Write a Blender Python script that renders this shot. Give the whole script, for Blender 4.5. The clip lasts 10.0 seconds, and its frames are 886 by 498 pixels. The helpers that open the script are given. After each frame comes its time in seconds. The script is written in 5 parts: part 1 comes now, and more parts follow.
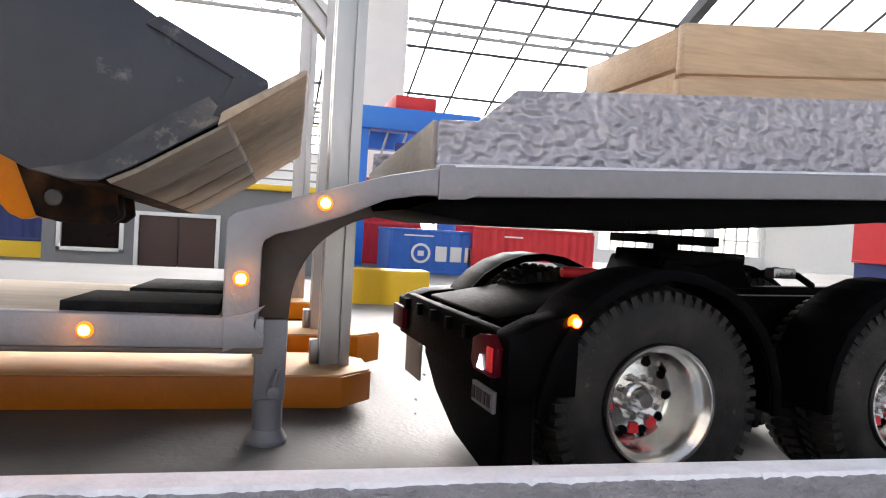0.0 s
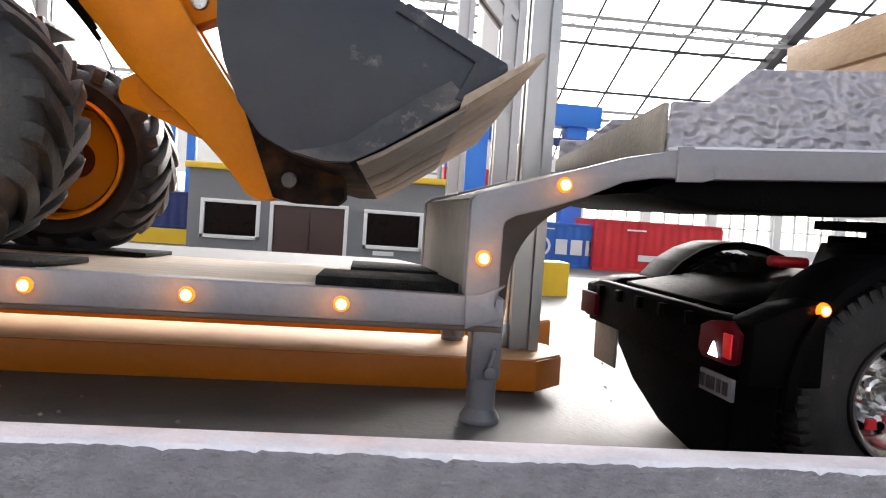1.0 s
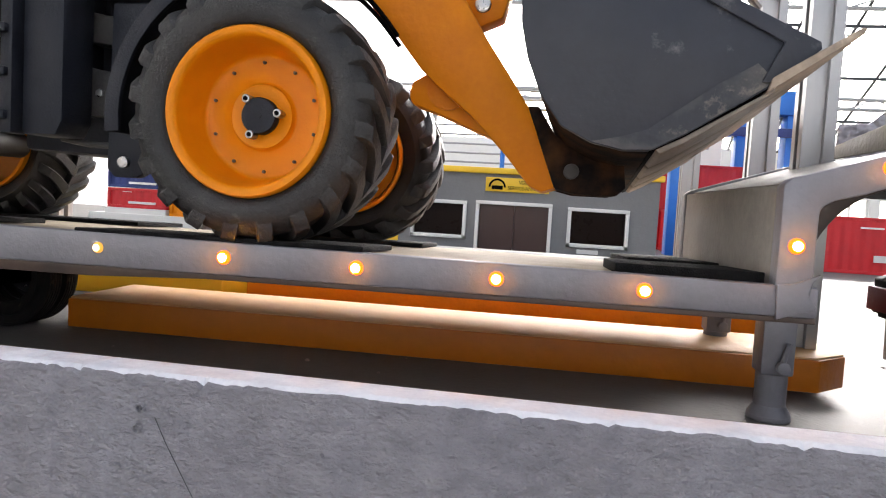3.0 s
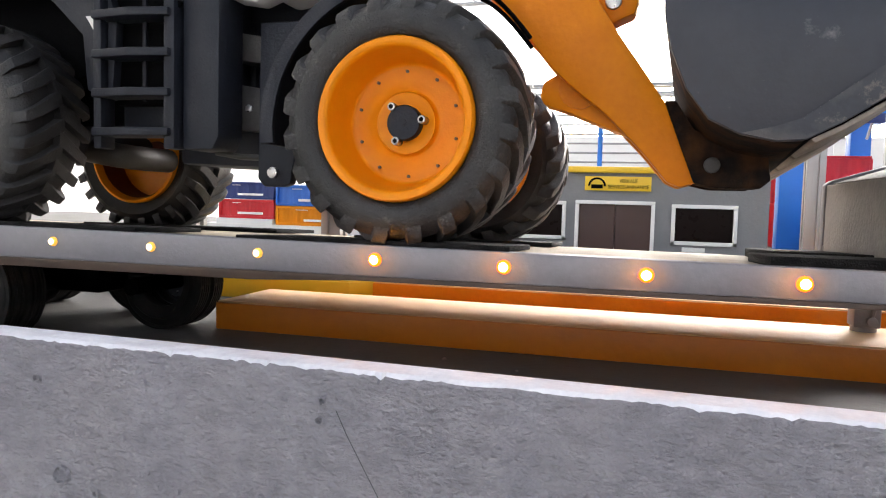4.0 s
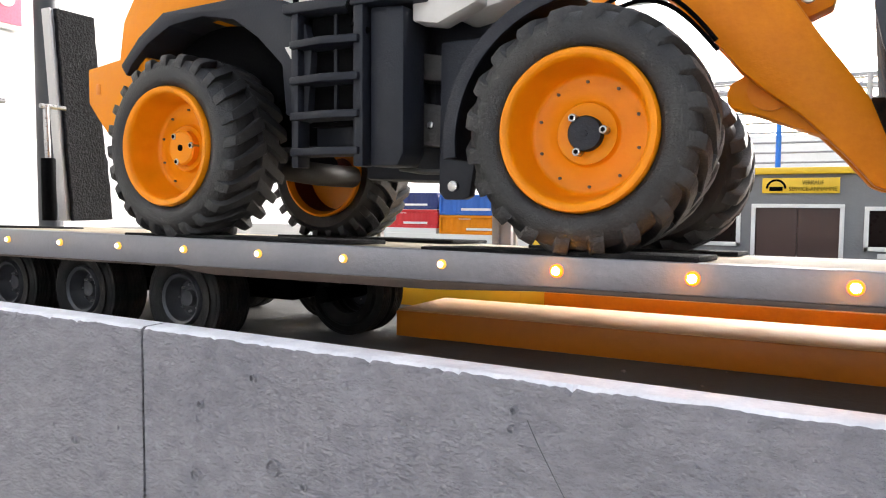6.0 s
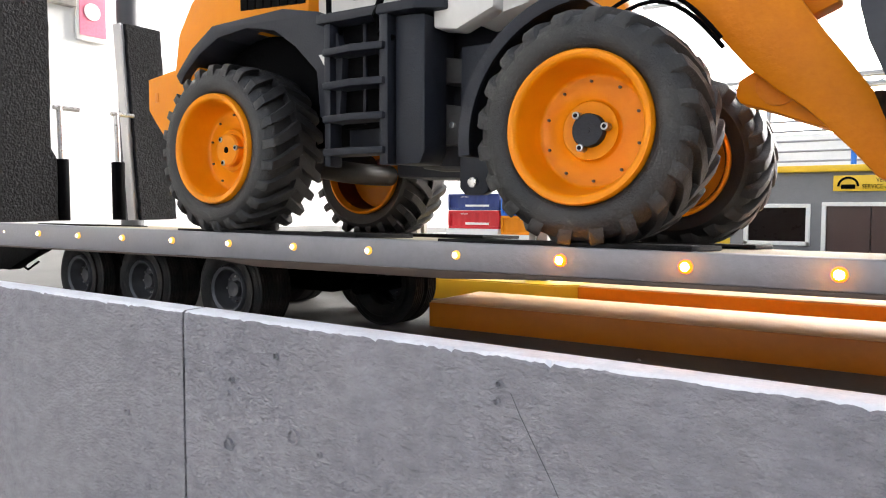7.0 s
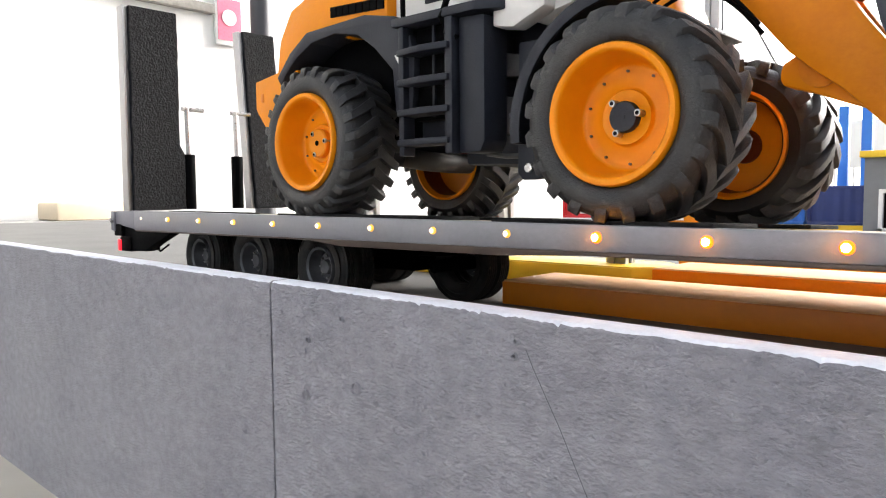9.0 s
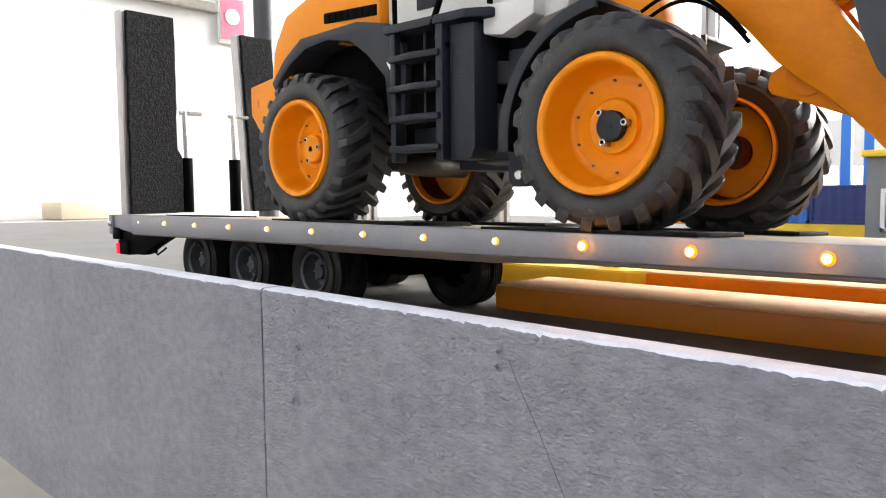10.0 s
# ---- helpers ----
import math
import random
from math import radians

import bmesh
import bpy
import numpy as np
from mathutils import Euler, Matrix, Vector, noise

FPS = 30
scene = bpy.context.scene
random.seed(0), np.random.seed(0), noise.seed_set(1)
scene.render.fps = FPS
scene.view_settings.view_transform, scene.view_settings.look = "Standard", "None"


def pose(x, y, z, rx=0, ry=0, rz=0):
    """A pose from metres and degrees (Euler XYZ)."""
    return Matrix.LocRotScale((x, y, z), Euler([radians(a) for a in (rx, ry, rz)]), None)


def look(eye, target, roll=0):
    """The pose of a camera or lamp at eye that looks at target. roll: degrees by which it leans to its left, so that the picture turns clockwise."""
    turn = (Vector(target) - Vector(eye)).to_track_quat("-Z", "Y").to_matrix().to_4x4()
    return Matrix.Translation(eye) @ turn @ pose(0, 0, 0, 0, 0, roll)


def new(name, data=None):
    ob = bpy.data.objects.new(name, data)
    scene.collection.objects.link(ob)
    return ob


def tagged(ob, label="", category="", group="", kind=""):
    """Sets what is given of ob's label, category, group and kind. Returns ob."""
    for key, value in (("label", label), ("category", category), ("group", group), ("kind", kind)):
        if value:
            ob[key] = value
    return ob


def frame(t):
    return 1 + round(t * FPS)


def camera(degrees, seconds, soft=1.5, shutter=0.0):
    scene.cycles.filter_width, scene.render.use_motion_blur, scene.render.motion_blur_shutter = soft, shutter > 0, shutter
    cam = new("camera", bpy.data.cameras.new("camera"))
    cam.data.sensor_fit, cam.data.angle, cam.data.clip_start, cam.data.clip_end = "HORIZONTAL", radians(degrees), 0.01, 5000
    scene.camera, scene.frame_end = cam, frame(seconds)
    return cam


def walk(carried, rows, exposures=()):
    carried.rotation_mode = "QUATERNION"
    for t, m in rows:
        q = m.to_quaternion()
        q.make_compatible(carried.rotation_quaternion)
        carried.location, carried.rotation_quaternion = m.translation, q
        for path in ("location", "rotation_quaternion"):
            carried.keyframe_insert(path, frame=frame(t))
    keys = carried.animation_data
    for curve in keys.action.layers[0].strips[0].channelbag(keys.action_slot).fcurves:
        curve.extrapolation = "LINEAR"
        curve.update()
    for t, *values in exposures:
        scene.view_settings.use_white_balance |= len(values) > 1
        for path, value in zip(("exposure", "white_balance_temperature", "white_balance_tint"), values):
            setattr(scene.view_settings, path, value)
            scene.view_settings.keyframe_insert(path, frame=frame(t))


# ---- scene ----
EXPOSURE = 1.85
cam = camera(62.68, 10.0, soft=1.1)
# seconds, eye, pitch, roll, yaw
PATH = [
    (0, -0.0377, -0.0289, 0.1120, -1.68, 3.40, -14.89),
    (0.5, -0.0715, -0.0256, 0.1047, -1.94, 4.01, -10.65),
    (1, -0.0940, -0.0206, 0.1035, -2.77, 3.93, -6.58),
    (1.5, -0.1070, -0.0230, 0.0994, -3.09, 3.81, -3.78),
    (2, -0.1331, -0.0249, 0.0991, -3.33, 3.61, -0.07),
    (2.5, -0.1413, -0.0267, 0.0984, -3.67, 3.24, 4.68),
    (2.7, -0.1406, -0.0271, 0.0972, -3.70, 3.39, 6.12),
    (4, -0.1642, -0.0411, 0.0932, -3.82, 1.52, 15.60),
    (4.5, -0.1839, -0.0412, 0.0941, -3.72, 0.98, 18.61),
    (5, -0.1870, -0.0390, 0.0950, -3.54, 0.75, 21.78),
    (5.5, -0.1901, -0.0429, 0.0942, -3.53, 0.51, 24.73),
    (6, -0.1729, -0.0488, 0.0951, -3.44, 0.43, 28.12),
    (7.5, -0.1099, -0.0603, 0.0897, -3.45, -0.16, 35.89),
    (8, -0.0789, -0.0646, 0.0902, -3.75, -0.39, 38.50),
    (8.5, -0.0667, -0.0672, 0.0894, -3.96, -0.58, 40.88),
    (9, -0.0747, -0.0678, 0.0864, -4.00, -0.50, 43.10),
    (9.5, -0.0735, -0.0677, 0.0895, -4.07, -0.56, 43.83),
    (10, -0.0662, -0.0633, 0.0924, -4.15, -0.56, 43.42),
]
walk(cam, [(t, look((x, y, z), (x - math.sin(radians(w)) * math.cos(radians(p)), y + math.cos(radians(w)) * math.cos(radians(p)), z + math.sin(radians(p))), r)) for t, x, y, z, p, r, w in PATH],
     exposures=[(0.0, EXPOSURE, 6400, 15), (2.5, EXPOSURE - 0.06, 6400, 15), (5.0, EXPOSURE + 0.32, 6400, 13), (8.5, EXPOSURE + 0.30, 6400, 12), (10.0, EXPOSURE + 0.25, 6400, 12)])

# ---- world and light ----
world = bpy.data.worlds.new("sky")
scene.world = world
world.use_nodes = True
wn, wl = world.node_tree.nodes, world.node_tree.links
sky = wn.new("ShaderNodeTexSky")
sky.sky_type, sky.sun_disc = "NISHITA", False
sky.sun_elevation, sky.sun_rotation = radians(21), radians(16)
sky.dust_density = 4.0
veil = wn.new("ShaderNodeHueSaturation")
veil.inputs["Saturation"].default_value = 0.38
wl.new(sky.outputs[0], veil.inputs["Color"])
wl.new(veil.outputs[0], wn["Background"].inputs[0])
wn["Background"].inputs[1].default_value = 0.15
sun = new("sun", bpy.data.lights.new("sun", "SUN"))
sun.data.energy, sun.data.angle, sun.data.color = 1.35, radians(30), (1.0, 0.98, 0.95)
sun.matrix_world = look((3.5, 12, 4.8), (0, 0, 0))


# ---- materials ----
def material(name, base, rough=0.6, metal=0.0, second=None, amount=0.5, scale=60.0, grain=0.0, bump=0.0, bump_scale=400.0, coat=0.0, spec=0.5, emit=0.0, stretch=(1, 1, 1), dust=None, dust_at=0.62):
    """A painted, rubber or metal surface: two colours mixed by two scales of noise, with fine relief."""
    m = bpy.data.materials.new(name)
    m.use_nodes = True
    n, l = m.node_tree.nodes, m.node_tree.links
    b = n["Principled BSDF"]
    b.inputs["Base Color"].default_value = (*base, 1)
    b.inputs["Roughness"].default_value, b.inputs["Metallic"].default_value = rough, metal
    b.inputs["Coat Weight"].default_value, b.inputs["Specular IOR Level"].default_value = coat, spec
    b.inputs["Coat Roughness"].default_value = 0.15
    tc = n.new("ShaderNodeTexCoord")
    mp = n.new("ShaderNodeMapping")
    mp.inputs["Scale"].default_value = stretch
    l.new(tc.outputs["Object"], mp.inputs["Vector"])
    second = second or tuple(0.72 * c for c in base)
    big, fine = n.new("ShaderNodeTexNoise"), n.new("ShaderNodeTexNoise")
    for t, s in ((big, scale), (fine, scale * 9)):
        t.inputs["Scale"].default_value, t.inputs["Detail"].default_value = s, 6
        l.new(mp.outputs[0], t.inputs["Vector"])
    ramp = n.new("ShaderNodeMapRange")
    ramp.inputs["From Min"].default_value, ramp.inputs["From Max"].default_value = 0.42, 0.72
    ramp.inputs["To Max"].default_value = amount
    l.new(big.outputs["Fac"], ramp.inputs["Value"])
    mix = n.new("ShaderNodeMix")
    mix.data_type = "RGBA"
    mix.inputs["A"].default_value, mix.inputs["B"].default_value = (*base, 1), (*second, 1)
    l.new(ramp.outputs[0], mix.inputs["Factor"])
    last = mix.outputs["Result"]
    if grain:
        g = n.new("ShaderNodeMix")
        g.data_type, g.blend_type = "RGBA", "OVERLAY"
        g.inputs["Factor"].default_value = grain
        l.new(last, g.inputs["A"])
        l.new(fine.outputs["Fac"], g.inputs["B"])
        last = g.outputs["Result"]
    if dust:
        d = n.new("ShaderNodeTexNoise")
        d.inputs["Scale"].default_value, d.inputs["Detail"].default_value, d.inputs["Roughness"].default_value = scale * 2.3, 9, 0.7
        l.new(mp.outputs[0], d.inputs["Vector"])
        dr = n.new("ShaderNodeMapRange")
        dr.inputs["From Min"].default_value, dr.inputs["From Max"].default_value = dust_at - 0.06, dust_at + 0.08
        l.new(d.outputs["Fac"], dr.inputs["Value"])
        dm = n.new("ShaderNodeMix")
        dm.data_type = "RGBA"
        dm.inputs["B"].default_value = (*dust, 1)
        l.new(dr.outputs[0], dm.inputs["Factor"])
        l.new(last, dm.inputs["A"])
        last = dm.outputs["Result"]
    l.new(last, b.inputs["Base Color"])
    rr = n.new("ShaderNodeMapRange")
    rr.inputs["To Min"].default_value, rr.inputs["To Max"].default_value = max(0.03, rough - 0.12), min(1, rough + 0.12)
    l.new(fine.outputs["Fac"], rr.inputs["Value"])
    l.new(rr.outputs[0], b.inputs["Roughness"])
    if bump:
        bt, bp = n.new("ShaderNodeTexNoise"), n.new("ShaderNodeBump")
        bt.inputs["Scale"].default_value, bt.inputs["Detail"].default_value = bump_scale, 4
        bp.inputs["Strength"].default_value, bp.inputs["Distance"].default_value = 1.0, bump
        l.new(mp.outputs[0], bt.inputs["Vector"])
        l.new(bt.outputs["Fac"], bp.inputs["Height"])
        l.new(bp.outputs[0], b.inputs["Normal"])
    if emit:
        b.inputs["Emission Color"].default_value, b.inputs["Emission Strength"].default_value = (*base, 1), emit
    return m


def glass_material(name):
    m = bpy.data.materials.new(name)
    m.use_nodes = True
    n, l = m.node_tree.nodes, m.node_tree.links
    clear, gloss, mix = n.new("ShaderNodeBsdfTransparent"), n.new("ShaderNodeBsdfGlossy"), n.new("ShaderNodeMixShader")
    clear.inputs[0].default_value = (0.97, 0.98, 0.98, 1)
    gloss.inputs["Roughness"].default_value = 0.05
    mix.inputs[0].default_value = 0.05
    l.new(clear.outputs[0], mix.inputs[1])
    l.new(gloss.outputs[0], mix.inputs[2])
    l.new(mix.outputs[0], n["Material Output"].inputs[0])
    return m


def hammered_material(name):
    """Silver-grey plate with a coarse hammered relief."""
    m = material(name, (0.42, 0.405, 0.44), 0.42, 0.3, (0.40, 0.385, 0.42), 0.6, 40, 0.15)
    n, l = m.node_tree.nodes, m.node_tree.links
    tc, mp, v, bp = n.new("ShaderNodeTexCoord"), n.new("ShaderNodeMapping"), n.new("ShaderNodeTexNoise"), n.new("ShaderNodeBump")
    mp.inputs["Scale"].default_value = (0.8, 1, 1.05)
    v.inputs["Scale"].default_value, v.inputs["Detail"].default_value, v.inputs["Roughness"].default_value = 215, 0.6, 0.3
    bp.inputs["Distance"].default_value, bp.inputs["Strength"].default_value = 0.0085, 1.0
    l.new(tc.outputs["Object"], mp.inputs["Vector"])
    l.new(mp.outputs[0], v.inputs["Vector"])
    l.new(v.outputs["Fac"], bp.inputs["Height"])
    l.new(bp.outputs[0], n["Principled BSDF"].inputs["Normal"])
    return m


RUBBER = material("tyre_rubber", (0.0115, 0.011, 0.0112), 0.52, 0, (0.034, 0.031, 0.029), 0.8, 38, 0.35, 0.0005, 900, dust=(0.105, 0.094, 0.085), dust_at=0.67, spec=0.5)
RIM_ORANGE = material("rim_orange_paint", (0.76, 0.24, 0.0004), 0.40, 0, (0.68, 0.20, 0.0004), 0.6, 24, 0.10, 0.0002, 300, spec=0.22, dust=(0.72, 0.42, 0.10), dust_at=0.74)
# rim orange darkened to red-brown: the shade inside the wheels as colour
RIM_SHADE = material("shaded_rim_brown", (0.13, 0.020, 0.002), 0.6, 0, (0.09, 0.014, 0.002), 0.6, 40, 0.2, spec=0.2)
RUSTY = material("rusty_black_paint", (0.008, 0.007, 0.007), 0.75, 0.0, (0.075, 0.032, 0.013), 0.9, 55, 0.3, 0.0004, 500, spec=0.06)
TRUCK_RUBBER = material("road_tyre_rubber", (0.006, 0.0058, 0.0056), 0.7, 0, (0.026, 0.021, 0.017), 0.8, 60, 0.3, 0.0004, 900, dust=(0.10, 0.078, 0.055), dust_at=0.68, spec=0.35)
ORANGE = material("orange_paint", (0.74, 0.24, 0.0005), 0.48, 0, (0.66, 0.20, 0.0005), 0.6, 18, 0.10, 0.0002, 300, spec=0.22)
ORANGE_WORN = material("orange_paint_worn", (0.70, 0.215, 0.0006), 0.46, 0, (0.60, 0.165, 0.0006), 0.7, 30, 0.15, 0.0003, 350, dust=(0.50, 0.27, 0.06), dust_at=0.78, spec=0.2)
YELLOW = material("yellow_paint", (0.85, 0.55, 0.02), 0.4, 0, (0.8, 0.5, 0.02), 0.4, 20, 0.05)
GREY = material("grey_trailer_paint", (0.212, 0.206, 0.226), 0.42, 0.15, (0.183, 0.178, 0.196), 0.45, 30, 0.12, 0.0002, 500, dust=(0.42, 0.41, 0.42), dust_at=0.75)
CHARCOAL = material("charcoal_plastic", (0.0115, 0.0132, 0.020), 0.5, 0, (0.017, 0.019, 0.026), 0.7, 50, 0.25, 0.0002, 700, spec=0.28)
BUCKET = material("bucket_paint", (0.015, 0.018, 0.028), 0.5, 0.0, (0.026, 0.029, 0.039), 0.8, 22, 0.25, 0.0002, 400, dust=(0.13, 0.125, 0.125), dust_at=0.66)
SCUFFED = material("scuffed_bucket_paint", (0.021, 0.024, 0.033), 0.55, 0.0, (0.13, 0.118, 0.105), 1.0, 34, 0.35, 0.0003, 400, dust=(0.19, 0.165, 0.135), dust_at=0.60)
BARE = material("worn_bucket_steel", (0.42, 0.33, 0.24), 0.55, 0.15, (0.22, 0.185, 0.15), 0.9, 36, 0.35, 0.0005, 500, dust=(0.55, 0.44, 0.31), dust_at=0.62, stretch=(1, 1, 1))
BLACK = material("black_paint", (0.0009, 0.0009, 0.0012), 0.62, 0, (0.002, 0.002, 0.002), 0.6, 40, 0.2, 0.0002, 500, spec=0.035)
CHROME = material("chrome", (0.66, 0.65, 0.63), 0.22, 1.0, (0.50, 0.485, 0.46), 0.5, 60, 0.05)
STEEL = material("steel", (0.42, 0.41, 0.40), 0.3, 1.0, (0.28, 0.27, 0.26), 0.7, 60, 0.2)
ALU = material("aluminium_profile", (0.40, 0.395, 0.39), 0.36, 0.75, (0.33, 0.325, 0.32), 0.5, 20, 0.1, stretch=(1, 1, 0.1))
RED = material("red_paint", (0.62, 0.012, 0.02), 0.4, 0, (0.5, 0.01, 0.02), 0.5, 20, 0.08)
BLUE = material("blue_paint", (0.02, 0.13, 0.50), 0.42, 0, (0.016, 0.10, 0.42), 0.5, 20, 0.08)
NAVY = material("navy_paint", (0.012, 0.03, 0.16), 0.45, 0, (0.01, 0.025, 0.12), 0.5, 20, 0.08)
CRANE_BLUE = material("crane_blue_paint", (0.02, 0.19, 0.68), 0.4, 0, (0.02, 0.16, 0.6), 0.5, 10, 0.05)
WHITE = material("white_paint", (0.80, 0.79, 0.76), 0.5, 0, (0.74, 0.73, 0.70), 0.5, 8, 0.06)
CAB_WHITE = material("cab_light_grey", (0.62, 0.60, 0.57), 0.4, 0, (0.55, 0.53, 0.5), 0.5, 30, 0.1)
SHED_GREY = material("shed_grey_board", (0.20, 0.20, 0.205), 0.7, 0, (0.215, 0.215, 0.22), 0.6, 6, 0.1, 0.001, 120)
DARK_GLASS = material("dark_window", (0.008, 0.004, 0.0035), 0.3, 0, (0.006, 0.003, 0.003), 0.5, 5, spec=0.08)
DOOR_BROWN = material("dark_brown_door", (0.055, 0.026, 0.021), 0.35, 0, (0.045, 0.022, 0.018), 0.5, 8)
BROWN = material("orange_brown_kerb", (0.66, 0.19, 0.003), 0.45, 0, (0.58, 0.155, 0.003), 0.6, 14, 0.15, 0.0004, 200)
# orange beam tops: the strong grazing light is put into this pale colour
KERB_TOP = material("light_paled_kerb_top", (0.80, 0.50, 0.26), 0.65, 0, (0.74, 0.40, 0.14), 0.6, 12, 0.15, 0.0003, 200, spec=0.2)
CONCRETE = material("grey_painted_board", (0.25, 0.243, 0.268), 0.72, 0, (0.205, 0.20, 0.225), 0.85, 13, 0.40, 0.0034, 430, dust=(0.33, 0.325, 0.345), dust_at=0.68, stretch=(0.8, 1, 1.3))
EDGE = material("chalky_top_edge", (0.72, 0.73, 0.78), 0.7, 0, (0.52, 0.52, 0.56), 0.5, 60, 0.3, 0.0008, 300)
GROUND = material("grey_yard_surface", (0.160, 0.154, 0.146), 0.66, 0, (0.125, 0.120, 0.113), 0.7, 7, 0.25, 0.0005, 260, dust=(0.115, 0.108, 0.10), dust_at=0.70, spec=0.3)
PLANK = material("deck_plywood", (0.47, 0.40, 0.30), 0.72, 0, (0.35, 0.29, 0.21), 0.8, 40, 0.3, 0.0003, 300, stretch=(0.25, 2, 1), spec=0.15)
WOOD = material("pale_crate_wood", (0.52, 0.37, 0.235), 0.6, 0, (0.40, 0.27, 0.16), 0.8, 26, 0.25, 0.0004, 250, stretch=(0.22, 1, 2.2))
MAT = material("black_rubber_mat", (0.005, 0.005, 0.005), 0.85, 0, (0.022, 0.02, 0.02), 0.8, 120, 0.3, 0.0008, 1200, spec=0.15)
GRANULE = material("granulated_rubber", (0.006, 0.006, 0.0065), 0.8, 0, (0.024, 0.024, 0.026), 0.9, 260, 0.5, 0.0016, 420, dust=(0.40, 0.40, 0.41), dust_at=0.715, spec=0.2)
AMBER = material("amber_lamp", (1.0, 0.085, 0.001), 0.3, emit=1.5)
AMBER_CORE = material("amber_lamp_core", (1.0, 0.36, 0.03), 0.3, emit=90.0)
AMBER_DIM = material("amber_lamp_dim", (0.90, 0.44, 0.06), 0.3, emit=0.25)
CORE_DIM = material("amber_lamp_core_dim", (1.0, 0.78, 0.40), 0.3, emit=1.2)
LAMP_WHITE = material("clear_lamp", (0.8, 0.86, 1.0), 0.2, emit=2.0)
LAMP_RED = material("red_lamp", (0.045, 0.0015, 0.004), 0.45, emit=0.06, spec=0.08)
LAMP_RED_ON = material("lit_red_lamp", (0.55, 0.006, 0.012), 0.35, emit=0.9, spec=0.2)
PLATE_WHITE = material("plate_white", (0.10, 0.10, 0.11), 0.5)
BROWN_GREY = material("dusty_grey_plate", (0.30, 0.275, 0.24), 0.6, 0, (0.22, 0.20, 0.175), 0.8, 26, 0.25, 0.0005, 300)
HAMMERED = hammered_material("hammered_silver_plate")
GLASS = glass_material("roof_glass")
FLOOR = material("hall_floor", (0.52, 0.50, 0.46), 0.5, 0, (0.45, 0.43, 0.4), 0.6, 0.8, 0.1)
BEIGE = material("beige_board", (0.72, 0.60, 0.42), 0.6, 0, (0.66, 0.55, 0.39), 0.5, 3, 0.08)
DARK_STEEL = material("dark_roof_bar", (0.05, 0.05, 0.055), 0.5, 0.3, (0.07, 0.07, 0.07), 0.5, 3, 0.1)
RIM_DARK = material("dark_rim_paint", (0.07, 0.07, 0.075), 0.4, 0.3, (0.05, 0.05, 0.05), 0.6, 80, 0.2)
# holds the gussets' shade as dark brown; also on flanges and bolt holes
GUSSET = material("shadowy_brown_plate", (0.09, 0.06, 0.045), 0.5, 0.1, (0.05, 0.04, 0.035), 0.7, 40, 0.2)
UNDERSIDE = material("scraped_grey_steel", (0.25, 0.215, 0.175), 0.55, 0.2, (0.14, 0.125, 0.11), 0.9, 30, 0.35, 0.0005, 400, dust=(0.33, 0.29, 0.24), dust_at=0.64)
TUBE = material("dark_dusty_tube", (0.05, 0.046, 0.041), 0.5, 0.2, (0.05, 0.047, 0.043), 0.7, 60, 0.3)
JOINT_GREY = material("dusty_joint_steel", (0.055, 0.050, 0.047), 0.5, 0.2, (0.030, 0.028, 0.028), 0.8, 45, 0.3, 0.0003, 500, dust=(0.13, 0.115, 0.10), dust_at=0.68)
PINK = material("pink_sign", (0.70, 0.16, 0.25), 0.5)


# ---- building helpers ----
BASE = {}


def thing(name, at, label, category, group="", kind="", turn=None):
    """An Empty at the base of a thing. With turn (degrees about z) its parts are given in its own coordinates, else in the world's."""
    e = new(name)
    e.empty_display_size = 0.02
    e.location = at
    if turn is not None:
        e.rotation_euler = (0, 0, radians(turn))
    BASE[e] = Vector((0, 0, 0)) if turn is not None else Vector(at)
    return tagged(e, label, category, group, kind)


def finish(bm, name, mat, smooth=0.6):
    me = bpy.data.meshes.new(name)
    bmesh.ops.recalc_face_normals(bm, faces=bm.faces)
    bm.to_mesh(me)
    bm.free()
    me.shade_smooth()
    me.set_sharp_from_angle(angle=smooth)
    for m in (mat if isinstance(mat, (list, tuple)) else [mat]):
        me.materials.append(m)
    return me


def part(name, bm, mat, parent=None, label="", smooth=0.6):
    """One bmesh as one mesh object under a thing or a part."""
    if parent is not None:
        bmesh.ops.translate(bm, verts=bm.verts, vec=-BASE[parent])
    ob = new(name, finish(bm, name, mat, smooth))
    if parent is not None:
        ob.parent = parent
        BASE[ob] = BASE[parent]
    if label:
        ob["label"] = label
    return ob


def setting(name, bm, mat, label="", category="", kind="structure", smooth=0.6):
    ob = part(name, bm, mat, None, "", smooth)
    BASE[ob] = Vector((0, 0, 0))
    return tagged(ob, label, category, "", kind)


def solo(name, bm, mat, at, label, category, group="", smooth=0.6):
    """A thing of one mesh, given in the world's coordinates."""
    bmesh.ops.translate(bm, verts=bm.verts, vec=-Vector(at))
    ob = new(name, finish(bm, name, mat, smooth))
    ob.location = at
    BASE[ob] = Vector(at)
    return tagged(ob, label, category, group)


def box(lo, hi, bevel=0.0, bm=None, seg=2):
    bm2 = bmesh.new()
    lo, hi = Vector(lo), Vector(hi)
    bmesh.ops.create_cube(bm2, size=1.0, matrix=Matrix.LocRotScale((lo + hi) / 2, None, hi - lo))
    if bevel:
        bmesh.ops.bevel(bm2, geom=bm2.edges, offset=bevel, segments=seg, affect="EDGES", profile=0.5)
    return join(bm, bm2)


def join(bm, other):
    if bm is None:
        return other
    me = bpy.data.meshes.new("tmp")
    other.to_mesh(me)
    other.free()
    bm.from_mesh(me)
    bpy.data.meshes.remove(me)
    return bm


